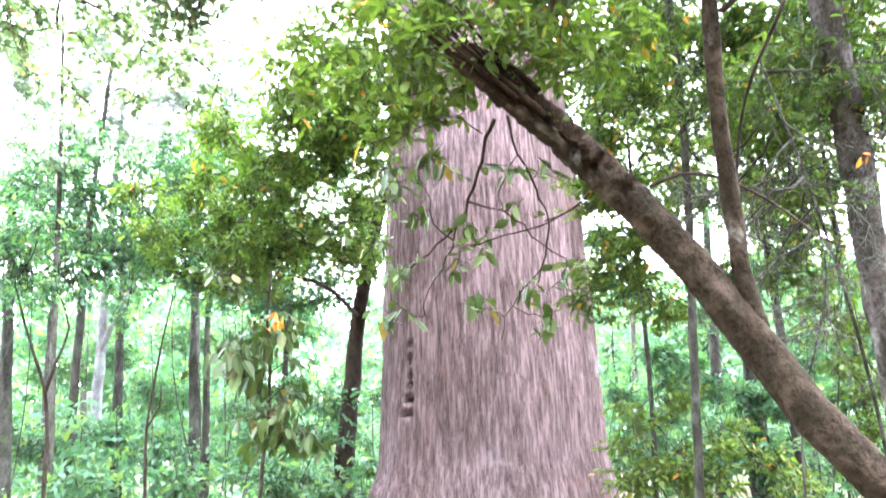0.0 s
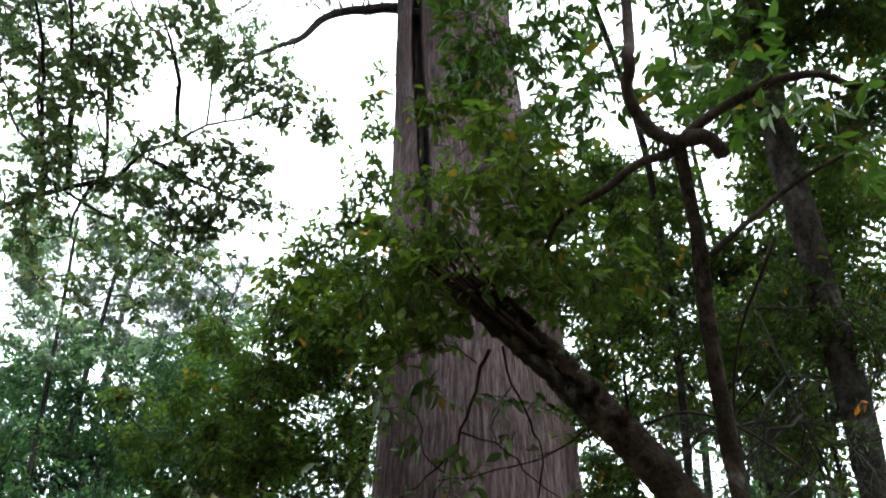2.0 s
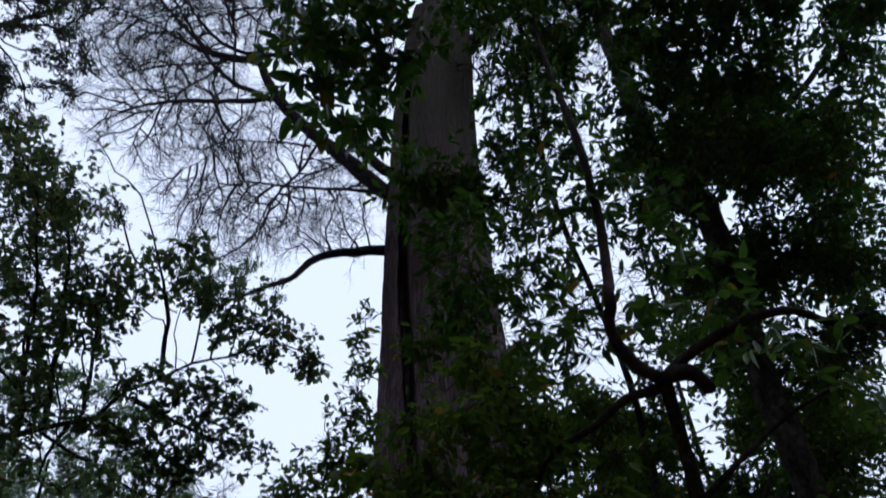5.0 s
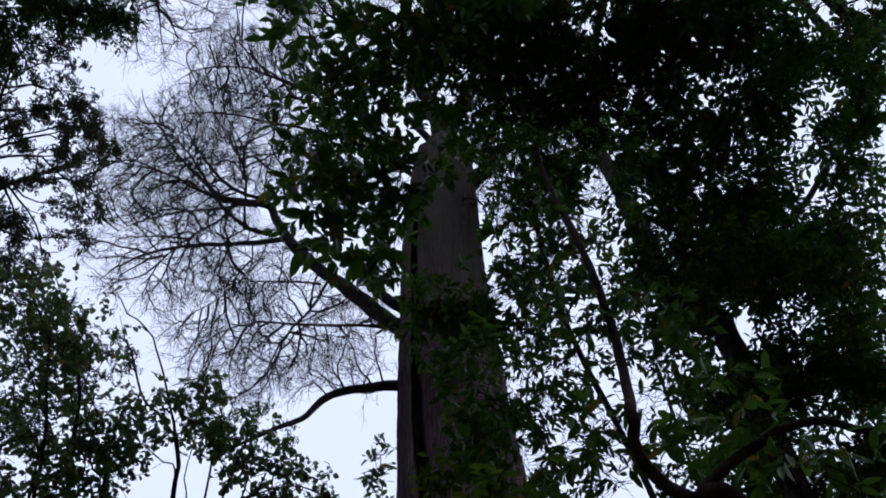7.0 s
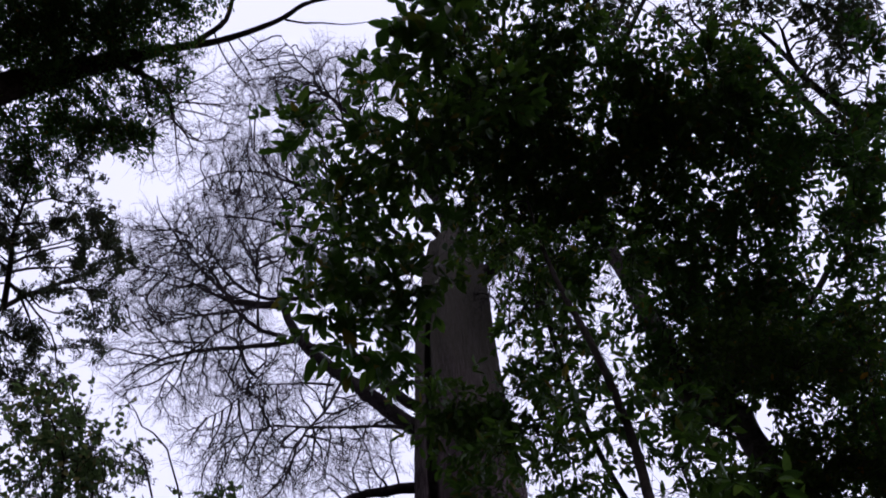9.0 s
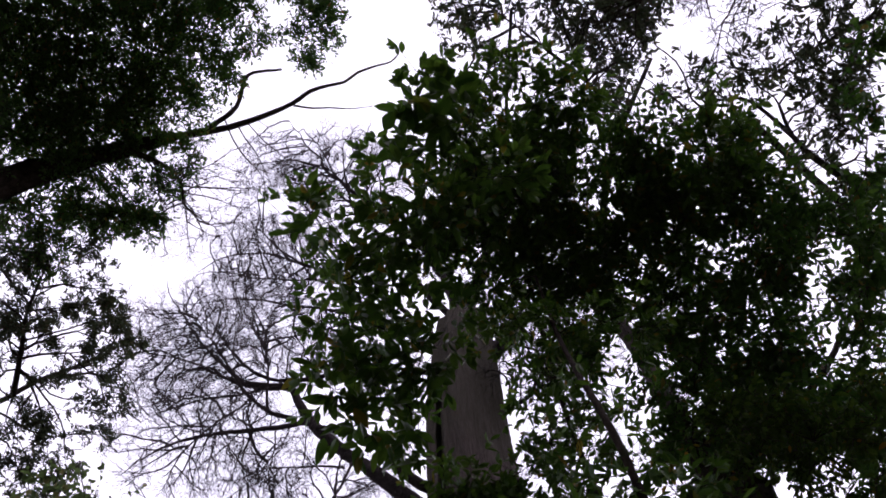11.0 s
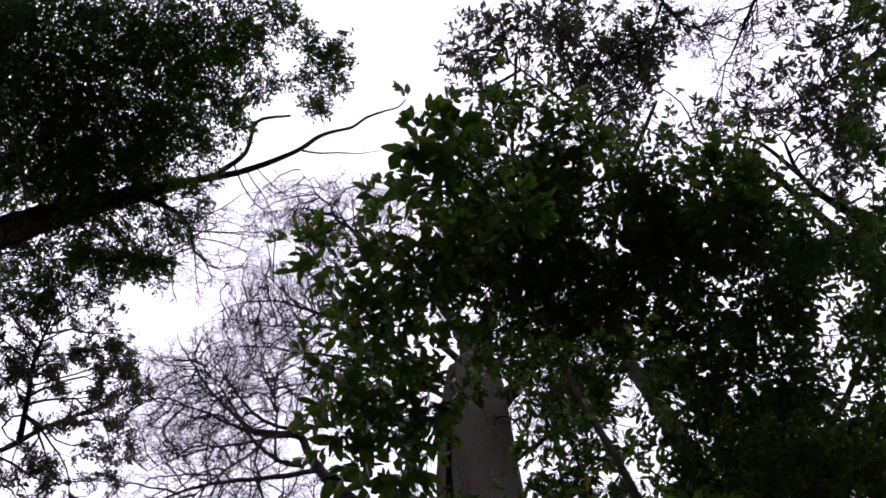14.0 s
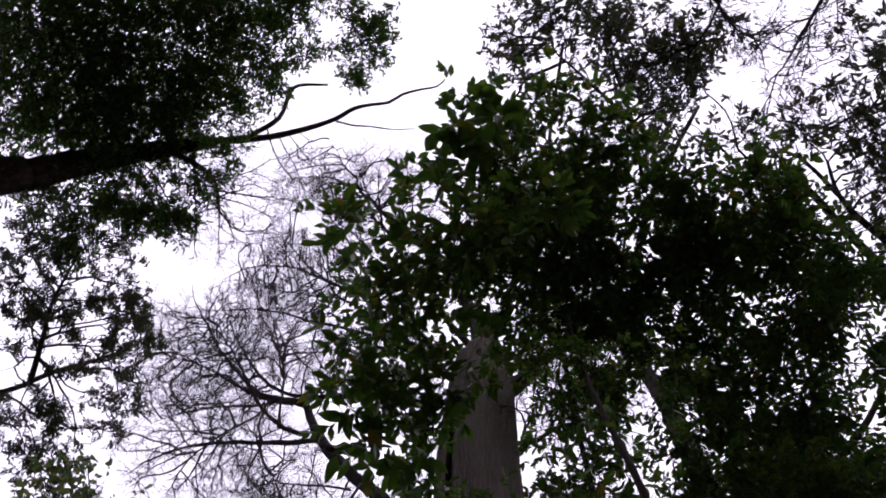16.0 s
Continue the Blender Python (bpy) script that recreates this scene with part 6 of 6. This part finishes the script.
def far_wood():
    """Understorey and woods farther off, joined: too many to count."""
    leaves, twigs, stems = Heap(), Heap(), Heap()
    near = [[(-6.95, 13.59, 6.40, 0.78), (-6.25, 14.18, 5.60, 0.78), (-7.00, 13.89, 5.35, 0.78), (-5.35, 14.46, 5.87, 0.78), (-4.46, 14.52, 6.63, 0.67), (-5.28, 14.65, 5.27, 0.78), (-6.18, 14.36, 5.02, 0.67), (-7.01, 14.03, 4.77, 0.56), (-4.04, 14.45, 7.15, 0.56), (-3.62, 14.47, 7.38, 0.50), (-4.60, 14.76, 5.71, 0.67), (-3.34, 14.69, 6.99, 0.50), (-2.70, 15.50, 4.49, 0.56), (-3.98, 17.37, 4.13, 0.63), (-5.79, 18.94, 4.40, 0.70), (-8.03, 20.29, 4.38, 0.77), (-9.08, 19.92, 3.82, 0.77), (-6.14, 18.97, 3.11, 0.84), (-4.68, 19.41, 2.83, 0.70), (-7.82, 16.20, 2.11, 0.75)] + [(-6.71, 16.70, 2.08, 0.88), (-5.49, 17.14, 1.82, 0.88), (-3.72, 15.56, 1.56, 0.78), (-2.61, 15.78, 1.21, 0.67), (-2.58, 17.77, 2.91, 0.63), (-1.61, 17.82, 3.61, 0.38), (-1.45, 15.93, 1.89, 0.33), (-2.69, 17.58, 4.36, 0.50), (-2.96, 12.58, 3.00, 0.36), (-2.21, 12.76, 2.73, 0.41), (-1.46, 12.39, 2.33, 0.35), (-0.92, 11.93, 2.45, 0.18), (-2.58, 11.71, 2.02, 0.38), (-1.72, 11.87, 1.76, 0.42), (-0.97, 11.46, 1.43, 0.26), (-2.14, 10.78, 1.28, 0.38), (-1.29, 10.92, 1.17, 0.38), (-3.64, 11.43, 1.30, 0.42), (-4.82, 10.99, 1.36, 0.42)], [(3.44, 14.13, 5.28, 0.63), (3.22, 14.36, 4.50, 0.47), (3.69, 14.29, 4.26, 0.42), (4.38, 13.94, 4.99, 0.52), (4.30, 17.45, 2.65, 0.63), (5.06, 17.26, 2.38, 0.75), (3.64, 15.58, 1.51, 0.67), (4.58, 15.32, 1.17, 0.67), (5.41, 15.05, 1.94, 0.56), (5.28, 12.96, 1.19, 0.59), (6.57, 14.52, 2.97, 0.56), (7.26, 14.16, 3.31, 0.56), (7.16, 14.05, 4.30, 0.45), (6.56, 12.34, 2.39, 0.49), (5.71, 16.94, 3.74, 0.63), (4.21, 19.42, 3.86, 0.42), (6.06, 14.49, 4.64, 0.45), (6.53, 14.11, 5.38, 0.45), (6.44, 12.87, 5.82, 0.52), (5.55, 11.83, 6.62, 0.59)] + [(5.18, 12.38, 5.60, 0.39), (6.00, 11.65, 6.53, 0.49), (6.68, 12.09, 3.91, 0.39), (6.12, 10.32, 6.61, 0.54), (5.44, 10.39, 7.20, 0.54), (3.30, 12.51, 2.86, 0.41), (3.84, 12.39, 2.49, 0.45), (4.44, 12.20, 2.29, 0.45), (5.00, 11.99, 2.09, 0.45), (3.23, 12.59, 1.85, 0.45), (3.98, 12.38, 1.49, 0.45), (4.64, 12.14, 1.46, 0.45), (4.95, 10.93, 1.60, 0.42), (5.38, 10.71, 2.15, 0.42), (5.68, 10.50, 2.86, 0.42), (5.50, 11.69, 3.03, 0.36), (5.04, 9.77, 1.32, 0.38), (2.99, 13.65, 2.44, 0.29), (4.38, 13.14, 3.64, 0.39)]]
    for blobs in near:
        crown(leaves, twigs, blobs, 0.14, 2.0, 0.45, per_twig=6, flat=0.45, twig_r=0.005)
        for x, y, z, r in blobs:
            if z > 0.5:
                sv, sf = tube(smooth_line([(x + rng.normal(0, 0.5), y + 0.2, -0.1), (x + rng.normal(0, 0.3), y, z * 0.5), (x, y, z)], 0.6), 0.014, 0.006, 5, 0.04, 2, False)
                stems.add(sv, sf)
    # low growth
    low = []
    for q in range(230):
        a = rng.uniform(-55, 55)
        d = rng.uniform(13, 30)
        low.append((d * math.sin(radians(a)), d * math.cos(radians(a)), rng.uniform(0.2, 2.4), rng.uniform(0.4, 0.9)))
    crown(leaves, None, low, 0.19, 1.0, 0.5, per_twig=6, flat=0.6, simple=True)
    # woods all round; those beside, behind and overhead are unseen, added to block skylight
    fore, ring = [], []
    for q in range(300):
        a, d = rng.uniform(-42, 42), rng.uniform(26, 60)
        fore.append((d * math.sin(radians(a)), d * math.cos(radians(a)), rng.uniform(0.5, 0.23 * d), rng.uniform(0.9, 1.9)))
    crown(leaves, None, fore, 0.46, 1.4, 0.5, per_twig=6, flat=0.7, simple=True)
    band = []
    for q in range(190):
        a, d = rng.uniform(-40, 40), rng.uniform(62, 90)
        band.append((d * math.sin(radians(a)), d * math.cos(radians(a)), rng.uniform(0.5, 0.2 * d), rng.uniform(3, 5)))
    crown(leaves, None, band, 1.5, 1.6, 0.5, per_twig=6, flat=0.7, simple=True)
    for q in range(430):
        a, d = rng.uniform(46, 314), rng.uniform(14, 45)
        tall = 26 if 130 < a < 230 else 0.55 * d
        ring.append((d * math.sin(radians(a)), d * math.cos(radians(a)), rng.uniform(0.5, tall), rng.uniform(1.8, 3.0)))
    # more unseen canopy, overhead and tall behind, to cut light on the near side
    for q in range(150):
        ring.append((rng.uniform(-15, 15), rng.uniform(-17, -4.6), rng.uniform(8, 15), rng.uniform(1.3, 2.2)))
    for q in range(200):
        a, d = rng.uniform(130, 230), rng.uniform(11, 26)
        ring.append((d * math.sin(radians(a)), d * math.cos(radians(a)), rng.uniform(5, 24), rng.uniform(1.8, 3.0)))
    ring = [b for b in ring if math.hypot(b[0], b[1]) - b[3] > 0.62 * b[2] + 1.5]
    crown(leaves, None, ring, 0.7, 1.0, 0.5, per_twig=6, flat=0.7, simple=True)
    for q in range(100):
        a = rng.uniform(-180, 180)
        front = abs(a) < 48
        d = rng.uniform(22, 50) if front else rng.uniform(12, 45)
        x, y, h = d * math.sin(radians(a)), d * math.cos(radians(a)), rng.uniform(4, 6) if front else rng.uniform(8, 16)
        sv, sf = tube(smooth_line([(x, y, -0.2), (x + rng.normal(0, 0.2), y, h * 0.5), (x + rng.normal(0, 0.5), y, h)], 2), rng.uniform(0.06, 0.16), 0.05, 7, 0.05, q, False)
        stems.add(sv, sf)
    root = thing("woodland", (0, 20, 0), "dense pale green understorey, thin far trunks, and unseen canopy added for shade", "woodland", kind="stuff")
    tagged(stems.object("stems", GREY_BARK, root, smooth=True), kind="stuff")
    tagged(twigs.object("branchwork", DARK_BARK, root), kind="stuff")
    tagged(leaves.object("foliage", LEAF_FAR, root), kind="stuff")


far_wood()
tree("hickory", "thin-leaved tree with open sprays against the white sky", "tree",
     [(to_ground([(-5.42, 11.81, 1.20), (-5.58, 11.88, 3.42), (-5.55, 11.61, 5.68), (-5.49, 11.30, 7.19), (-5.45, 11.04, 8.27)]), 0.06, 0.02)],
     [[(-5.11, 10.95, 6.39, 0.32), (-5.55, 10.63, 6.62, 0.32), (-5.65, 10.24, 7.29, 0.41), (-5.36, 11.06, 5.84, 0.32), (-4.65, 11.28, 6.07, 0.27), (-5.41, 10.15, 7.66, 0.36), (-5.85, 10.69, 6.14, 0.36), (-4.05, 11.46, 6.21, 0.27)]], GREY_BARK, LEAF_HAZE, 0.09, 0.9, per_twig=6, flat=0.6)

# ---- understorey on the bright side ----
tree("holly", "bushy understorey tree with yellow-green leaves behind the leaning trunk", "tree",
     [([(2.1, 8.6, -0.1), (2.2, 8.4, 1.5), (2.1, 8.0, 3), (2.0, 7.6, 4.6), (1.9, 7.2, 6)], 0.032, 0.012)],
     [[(1.51, 7.02, 5.11, 0.31), (1.83, 7.05, 4.89, 0.31), (1.62, 7.26, 4.51, 0.28), (1.98, 6.87, 5.17, 0.28), (2.23, 6.63, 5.47, 0.28), (2.08, 7.08, 4.67, 0.31), (2.33, 7.17, 4.25, 0.33), (1.61, 7.47, 3.90, 0.25), (1.79, 7.56, 3.43, 0.33), (2.20, 7.39, 3.66, 0.33), (1.57, 7.69, 3.04, 0.28), (2.07, 7.57, 3.02, 0.33), (1.30, 7.05, 5.13, 0.22), (1.40, 7.45, 4.11, 0.17), (1.84, 7.78, 1.76, 0.28)] + [(2.21, 7.69, 1.54, 0.33), (2.61, 7.56, 1.73, 0.25), (2.85, 7.47, 1.42, 0.25), (2.16, 7.69, 2.06, 0.22), (2.37, 7.63, 1.24, 0.28), (3.08, 7.37, 1.22, 0.22), (1.89, 7.77, 1.30, 0.28), (1.63, 7.52, 3.79, 0.22), (1.83, 7.56, 3.45, 0.22), (1.61, 7.66, 3.26, 0.20), (1.97, 7.60, 3.12, 0.22), (1.79, 7.42, 3.98, 0.20), (2.14, 7.46, 3.53, 0.20), (1.60, 7.74, 2.83, 0.14), (2.21, 7.60, 2.79, 0.20)]], GREY_BARK, LEAF_BRIGHT, 0.085, 1.4, per_twig=7, single=140)
tree("laurel", "leafy green understorey tree with thin grey stems", "tree",
     [([(4.4, 8.6, -0.1), (4.4, 8.4, 1.5), (4.2, 8.1, 3), (4.0, 7.7, 5), (3.7, 7.2, 7)], 0.034, 0.012)],
     [[(3.27, 7.59, 5.14, 0.38), (3.66, 7.34, 5.29, 0.38), (3.41, 7.72, 4.69, 0.34), (3.75, 7.66, 4.43, 0.34), (3.53, 7.93, 3.92, 0.38), (3.30, 7.92, 4.27, 0.31), (3.85, 7.82, 3.77, 0.34), (4.22, 7.24, 4.87, 0.31), (4.29, 7.41, 4.34, 0.31), (3.57, 8.06, 3.27, 0.38), (4.03, 7.87, 3.18, 0.38), (3.09, 8.23, 3.42, 0.31), (4.30, 7.00, 5.25, 0.31)] + [(3.84, 6.97, 5.80, 0.31), (3.29, 6.96, 6.26, 0.28), (3.50, 6.56, 6.68, 0.31), (4.27, 6.57, 6.02, 0.38), (4.12, 6.93, 5.59, 0.28), (3.10, 7.83, 4.73, 0.25), (3.84, 7.55, 2.30, 0.27), (3.97, 7.50, 1.98, 0.24), (3.78, 7.55, 2.62, 0.24), (3.62, 7.59, 2.85, 0.18), (4.04, 7.40, 2.69, 0.24), (3.92, 7.54, 1.58, 0.24)]], GREY_BARK, LEAF_BRIGHT, 0.085, 1.6, per_twig=7, single=120)
tree("thicket_shrub", "bare twiggy shrub tangled with thin grey vines", "shrub",
     [([(3.3, 6.1, -0.1), (3.1, 5.7, 1.2), (2.9, 5.5, 2.4), (2.6, 5.3, 3.4), (2.3, 5.1, 4.2)], 0.02, 0.006), ([(3.1, 5.7, 1.2), (3.3, 5.3, 2.2), (3.2, 5.0, 3.2), (2.8, 4.8, 4.0)], 0.012, 0.004), ([(2.6, 6.0, -0.1), (2.5, 5.7, 1.6), (2.7, 5.4, 2.8), (2.4, 5.4, 4.0)], 0.012, 0.004)],
     [[(2.4, 5.3, 3.9, 0.15), (2.9, 5.2, 3.2, 0.12), (3.2, 5.2, 2.4, 0.12)]], GREY_BARK, LEAF_MID, 0.07, 0.8, per_twig=5, branch_r=0.006,
     fringe=((2.6, 5.3, 3.3), (0.9, 0.7, 1.3), 150))
tree("ash", "far tree with lacy twigs and thin grey-green leaves, paled to imitate haze", "tree",
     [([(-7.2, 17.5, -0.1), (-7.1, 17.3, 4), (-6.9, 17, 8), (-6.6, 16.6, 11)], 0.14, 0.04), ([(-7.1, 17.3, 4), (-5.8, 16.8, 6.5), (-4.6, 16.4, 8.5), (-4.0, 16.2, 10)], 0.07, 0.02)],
     [clustered([(-7.92, 15.19, 9.87, 0.93), (-7.01, 15.69, 9.74, 0.79), (-5.94, 16.15, 9.70, 0.79), (-4.92, 16.53, 9.61, 0.79), (-7.41, 16.03, 8.63, 0.93), (-6.19, 16.51, 8.70, 0.93), (-4.86, 16.93, 8.74, 0.79), (-4.25, 16.46, 10.12, 0.40), (-8.15, 14.69, 10.52, 0.53), (-5.42, 16.08, 10.20, 0.53), (-4.18, 17.04, 8.91, 0.53), (-8.23, 15.42, 9.10, 0.66), (-6.74, 15.45, 10.41, 0.53), (-5.57, 16.56, 9.10, 0.66), (-4.21, 16.79, 9.46, 0.53), (-7.74, 16.11, 8.07, 0.79), (-6.76, 16.49, 8.21, 0.79), (-5.27, 17.00, 8.27, 0.79), (-8.29, 14.91, 10.06, 0.66), (-7.51, 15.16, 10.35, 0.66)] + [(-6.68, 15.62, 10.21, 0.66), (-5.80, 16.00, 10.15, 0.66), (-4.99, 16.32, 10.06, 0.60), (-8.06, 15.44, 9.28, 0.73), (-7.06, 15.93, 9.27, 0.73), (-5.98, 16.39, 9.24, 0.73), (-5.06, 16.74, 9.14, 0.66), (-8.01, 15.86, 8.44, 0.79), (-6.79, 16.41, 8.44, 0.79), (-4.62, 16.63, 9.65, 0.46), (-4.11, 17.05, 9.02, 0.46), (-7.34, 12.31, 10.80, 0.59), (-6.64, 12.69, 10.81, 0.59), (-5.90, 13.06, 10.80, 0.59), (-5.11, 13.53, 10.59, 0.53), (-7.15, 12.87, 10.16, 0.65), (-6.25, 13.36, 10.09, 0.65), (-5.37, 13.92, 9.79, 0.59), (-4.46, 14.27, 9.74, 0.47)], 6, 0.42)], HAZE_BARK, LEAF_HAZE, 0.1, 0.8, per_twig=6, flat=0.7, simple=True, bare=(1,), fringe=((-6.0, 15.6, 9.3), (2.6, 1.6, 1.9), 420))
tree("red_bay", "tall dense evergreen behind the leaning tree", "tree",
     [([(5.0, 11.5, -0.1), (4.9, 11.4, 4), (4.6, 11.0, 7), (4.2, 10.4, 10), (4.0, 9.8, 12)], 0.07, 0.025)],
     [[(1.72, 10.28, 9.41, 0.36), (1.98, 10.72, 8.73, 0.54), (1.79, 11.20, 7.99, 0.54), (1.69, 11.61, 7.22, 0.54), (1.83, 11.90, 6.52, 0.54), (2.84, 10.77, 8.34, 0.54), (2.68, 10.31, 9.10, 0.36), (3.35, 10.48, 8.57, 0.45), (3.25, 10.95, 7.84, 0.54), (3.84, 10.36, 8.49, 0.45), (3.27, 11.48, 6.78, 0.63), (2.63, 11.47, 7.15, 0.36), (4.19, 10.87, 7.40, 0.45), (4.34, 11.31, 6.34, 0.63), (4.95, 10.54, 7.41, 0.54), (5.06, 9.99, 8.25, 0.45), (5.60, 10.13, 7.56, 0.63), (5.64, 9.49, 8.51, 0.54), (6.15, 9.55, 7.96, 0.54)] + [(6.34, 10.02, 6.95, 0.63), (5.60, 10.58, 6.70, 0.63), (6.25, 10.50, 6.07, 0.63), (5.05, 11.08, 6.16, 0.63), (6.17, 8.98, 8.74, 0.45), (4.71, 9.67, 8.95, 0.45), (4.25, 9.54, 9.40, 0.45), (4.83, 8.51, 13.03, 0.63), (5.60, 8.33, 12.81, 0.63), (7.06, 7.90, 12.27, 0.73), (7.17, 8.70, 11.56, 0.63), (6.69, 9.34, 11.30, 0.52), (7.38, 9.40, 10.72, 0.63), (4.97, 10.20, 11.46, 0.52), (5.51, 10.39, 10.97, 0.52)] + [(6.44, 7.88, 12.68, 0.63), (0.76, 9.80, 8.46, 0.38), (1.34, 9.90, 8.23, 0.42), (1.98, 9.77, 8.25, 0.42), (2.54, 9.68, 8.19, 0.42), (3.08, 9.62, 8.05, 0.42), (2.13, 10.05, 7.76, 0.38), (2.83, 9.92, 7.68, 0.38), (3.53, 9.47, 8.05, 0.38), (4.65, 9.12, 7.82, 0.42), (5.22, 8.99, 7.55, 0.42), (5.76, 8.71, 7.46, 0.42), (0.84, 10.15, 7.91, 0.33), (1.49, 10.18, 7.74, 0.33), (3.65, 9.73, 7.56, 0.33), (2.29, 11.28, 7.59, 0.45), (2.95, 11.23, 7.38, 0.45)] + [(3.59, 11.08, 7.31, 0.45), (4.20, 10.98, 7.07, 0.45), (4.79, 10.75, 7.05, 0.45), (3.38, 10.90, 7.77, 0.36), (4.09, 10.75, 7.60, 0.36), (4.69, 10.52, 7.56, 0.36), (1.95, 11.05, 5.98, 0.29), (2.42, 11.08, 5.66, 0.38), (2.09, 11.29, 5.23, 0.33), (2.86, 11.13, 5.19, 0.42), (3.46, 10.93, 5.29, 0.38), (3.94, 10.87, 4.96, 0.42), (2.59, 10.79, 6.32, 0.25), (3.27, 10.75, 5.97, 0.33), (4.50, 10.63, 5.05, 0.38), (4.92, 10.54, 4.72, 0.38), (4.26, 10.52, 5.64, 0.29)], [(3.06, 12.88, 8.66, 0.63), (3.74, 13.06, 7.96, 0.63), (3.08, 13.48, 7.42, 0.52), (3.94, 13.49, 6.85, 0.63), (3.46, 13.87, 6.15, 0.52), (4.18, 12.65, 8.49, 0.52), (4.21, 13.11, 7.54, 0.52), (4.40, 13.70, 5.85, 0.52), (5.66, 12.31, 8.05, 0.63), (6.25, 12.41, 7.25, 0.63), (5.88, 12.91, 6.46, 0.52), (6.44, 12.81, 6.00, 0.52), (7.13, 11.87, 7.37, 0.52), (5.79, 13.36, 5.19, 0.52), (6.35, 13.18, 4.92, 0.42), (5.53, 12.72, 7.32, 0.52)]], GREY_BARK, LEAF_MID, 0.135, 1.9, per_twig=6)
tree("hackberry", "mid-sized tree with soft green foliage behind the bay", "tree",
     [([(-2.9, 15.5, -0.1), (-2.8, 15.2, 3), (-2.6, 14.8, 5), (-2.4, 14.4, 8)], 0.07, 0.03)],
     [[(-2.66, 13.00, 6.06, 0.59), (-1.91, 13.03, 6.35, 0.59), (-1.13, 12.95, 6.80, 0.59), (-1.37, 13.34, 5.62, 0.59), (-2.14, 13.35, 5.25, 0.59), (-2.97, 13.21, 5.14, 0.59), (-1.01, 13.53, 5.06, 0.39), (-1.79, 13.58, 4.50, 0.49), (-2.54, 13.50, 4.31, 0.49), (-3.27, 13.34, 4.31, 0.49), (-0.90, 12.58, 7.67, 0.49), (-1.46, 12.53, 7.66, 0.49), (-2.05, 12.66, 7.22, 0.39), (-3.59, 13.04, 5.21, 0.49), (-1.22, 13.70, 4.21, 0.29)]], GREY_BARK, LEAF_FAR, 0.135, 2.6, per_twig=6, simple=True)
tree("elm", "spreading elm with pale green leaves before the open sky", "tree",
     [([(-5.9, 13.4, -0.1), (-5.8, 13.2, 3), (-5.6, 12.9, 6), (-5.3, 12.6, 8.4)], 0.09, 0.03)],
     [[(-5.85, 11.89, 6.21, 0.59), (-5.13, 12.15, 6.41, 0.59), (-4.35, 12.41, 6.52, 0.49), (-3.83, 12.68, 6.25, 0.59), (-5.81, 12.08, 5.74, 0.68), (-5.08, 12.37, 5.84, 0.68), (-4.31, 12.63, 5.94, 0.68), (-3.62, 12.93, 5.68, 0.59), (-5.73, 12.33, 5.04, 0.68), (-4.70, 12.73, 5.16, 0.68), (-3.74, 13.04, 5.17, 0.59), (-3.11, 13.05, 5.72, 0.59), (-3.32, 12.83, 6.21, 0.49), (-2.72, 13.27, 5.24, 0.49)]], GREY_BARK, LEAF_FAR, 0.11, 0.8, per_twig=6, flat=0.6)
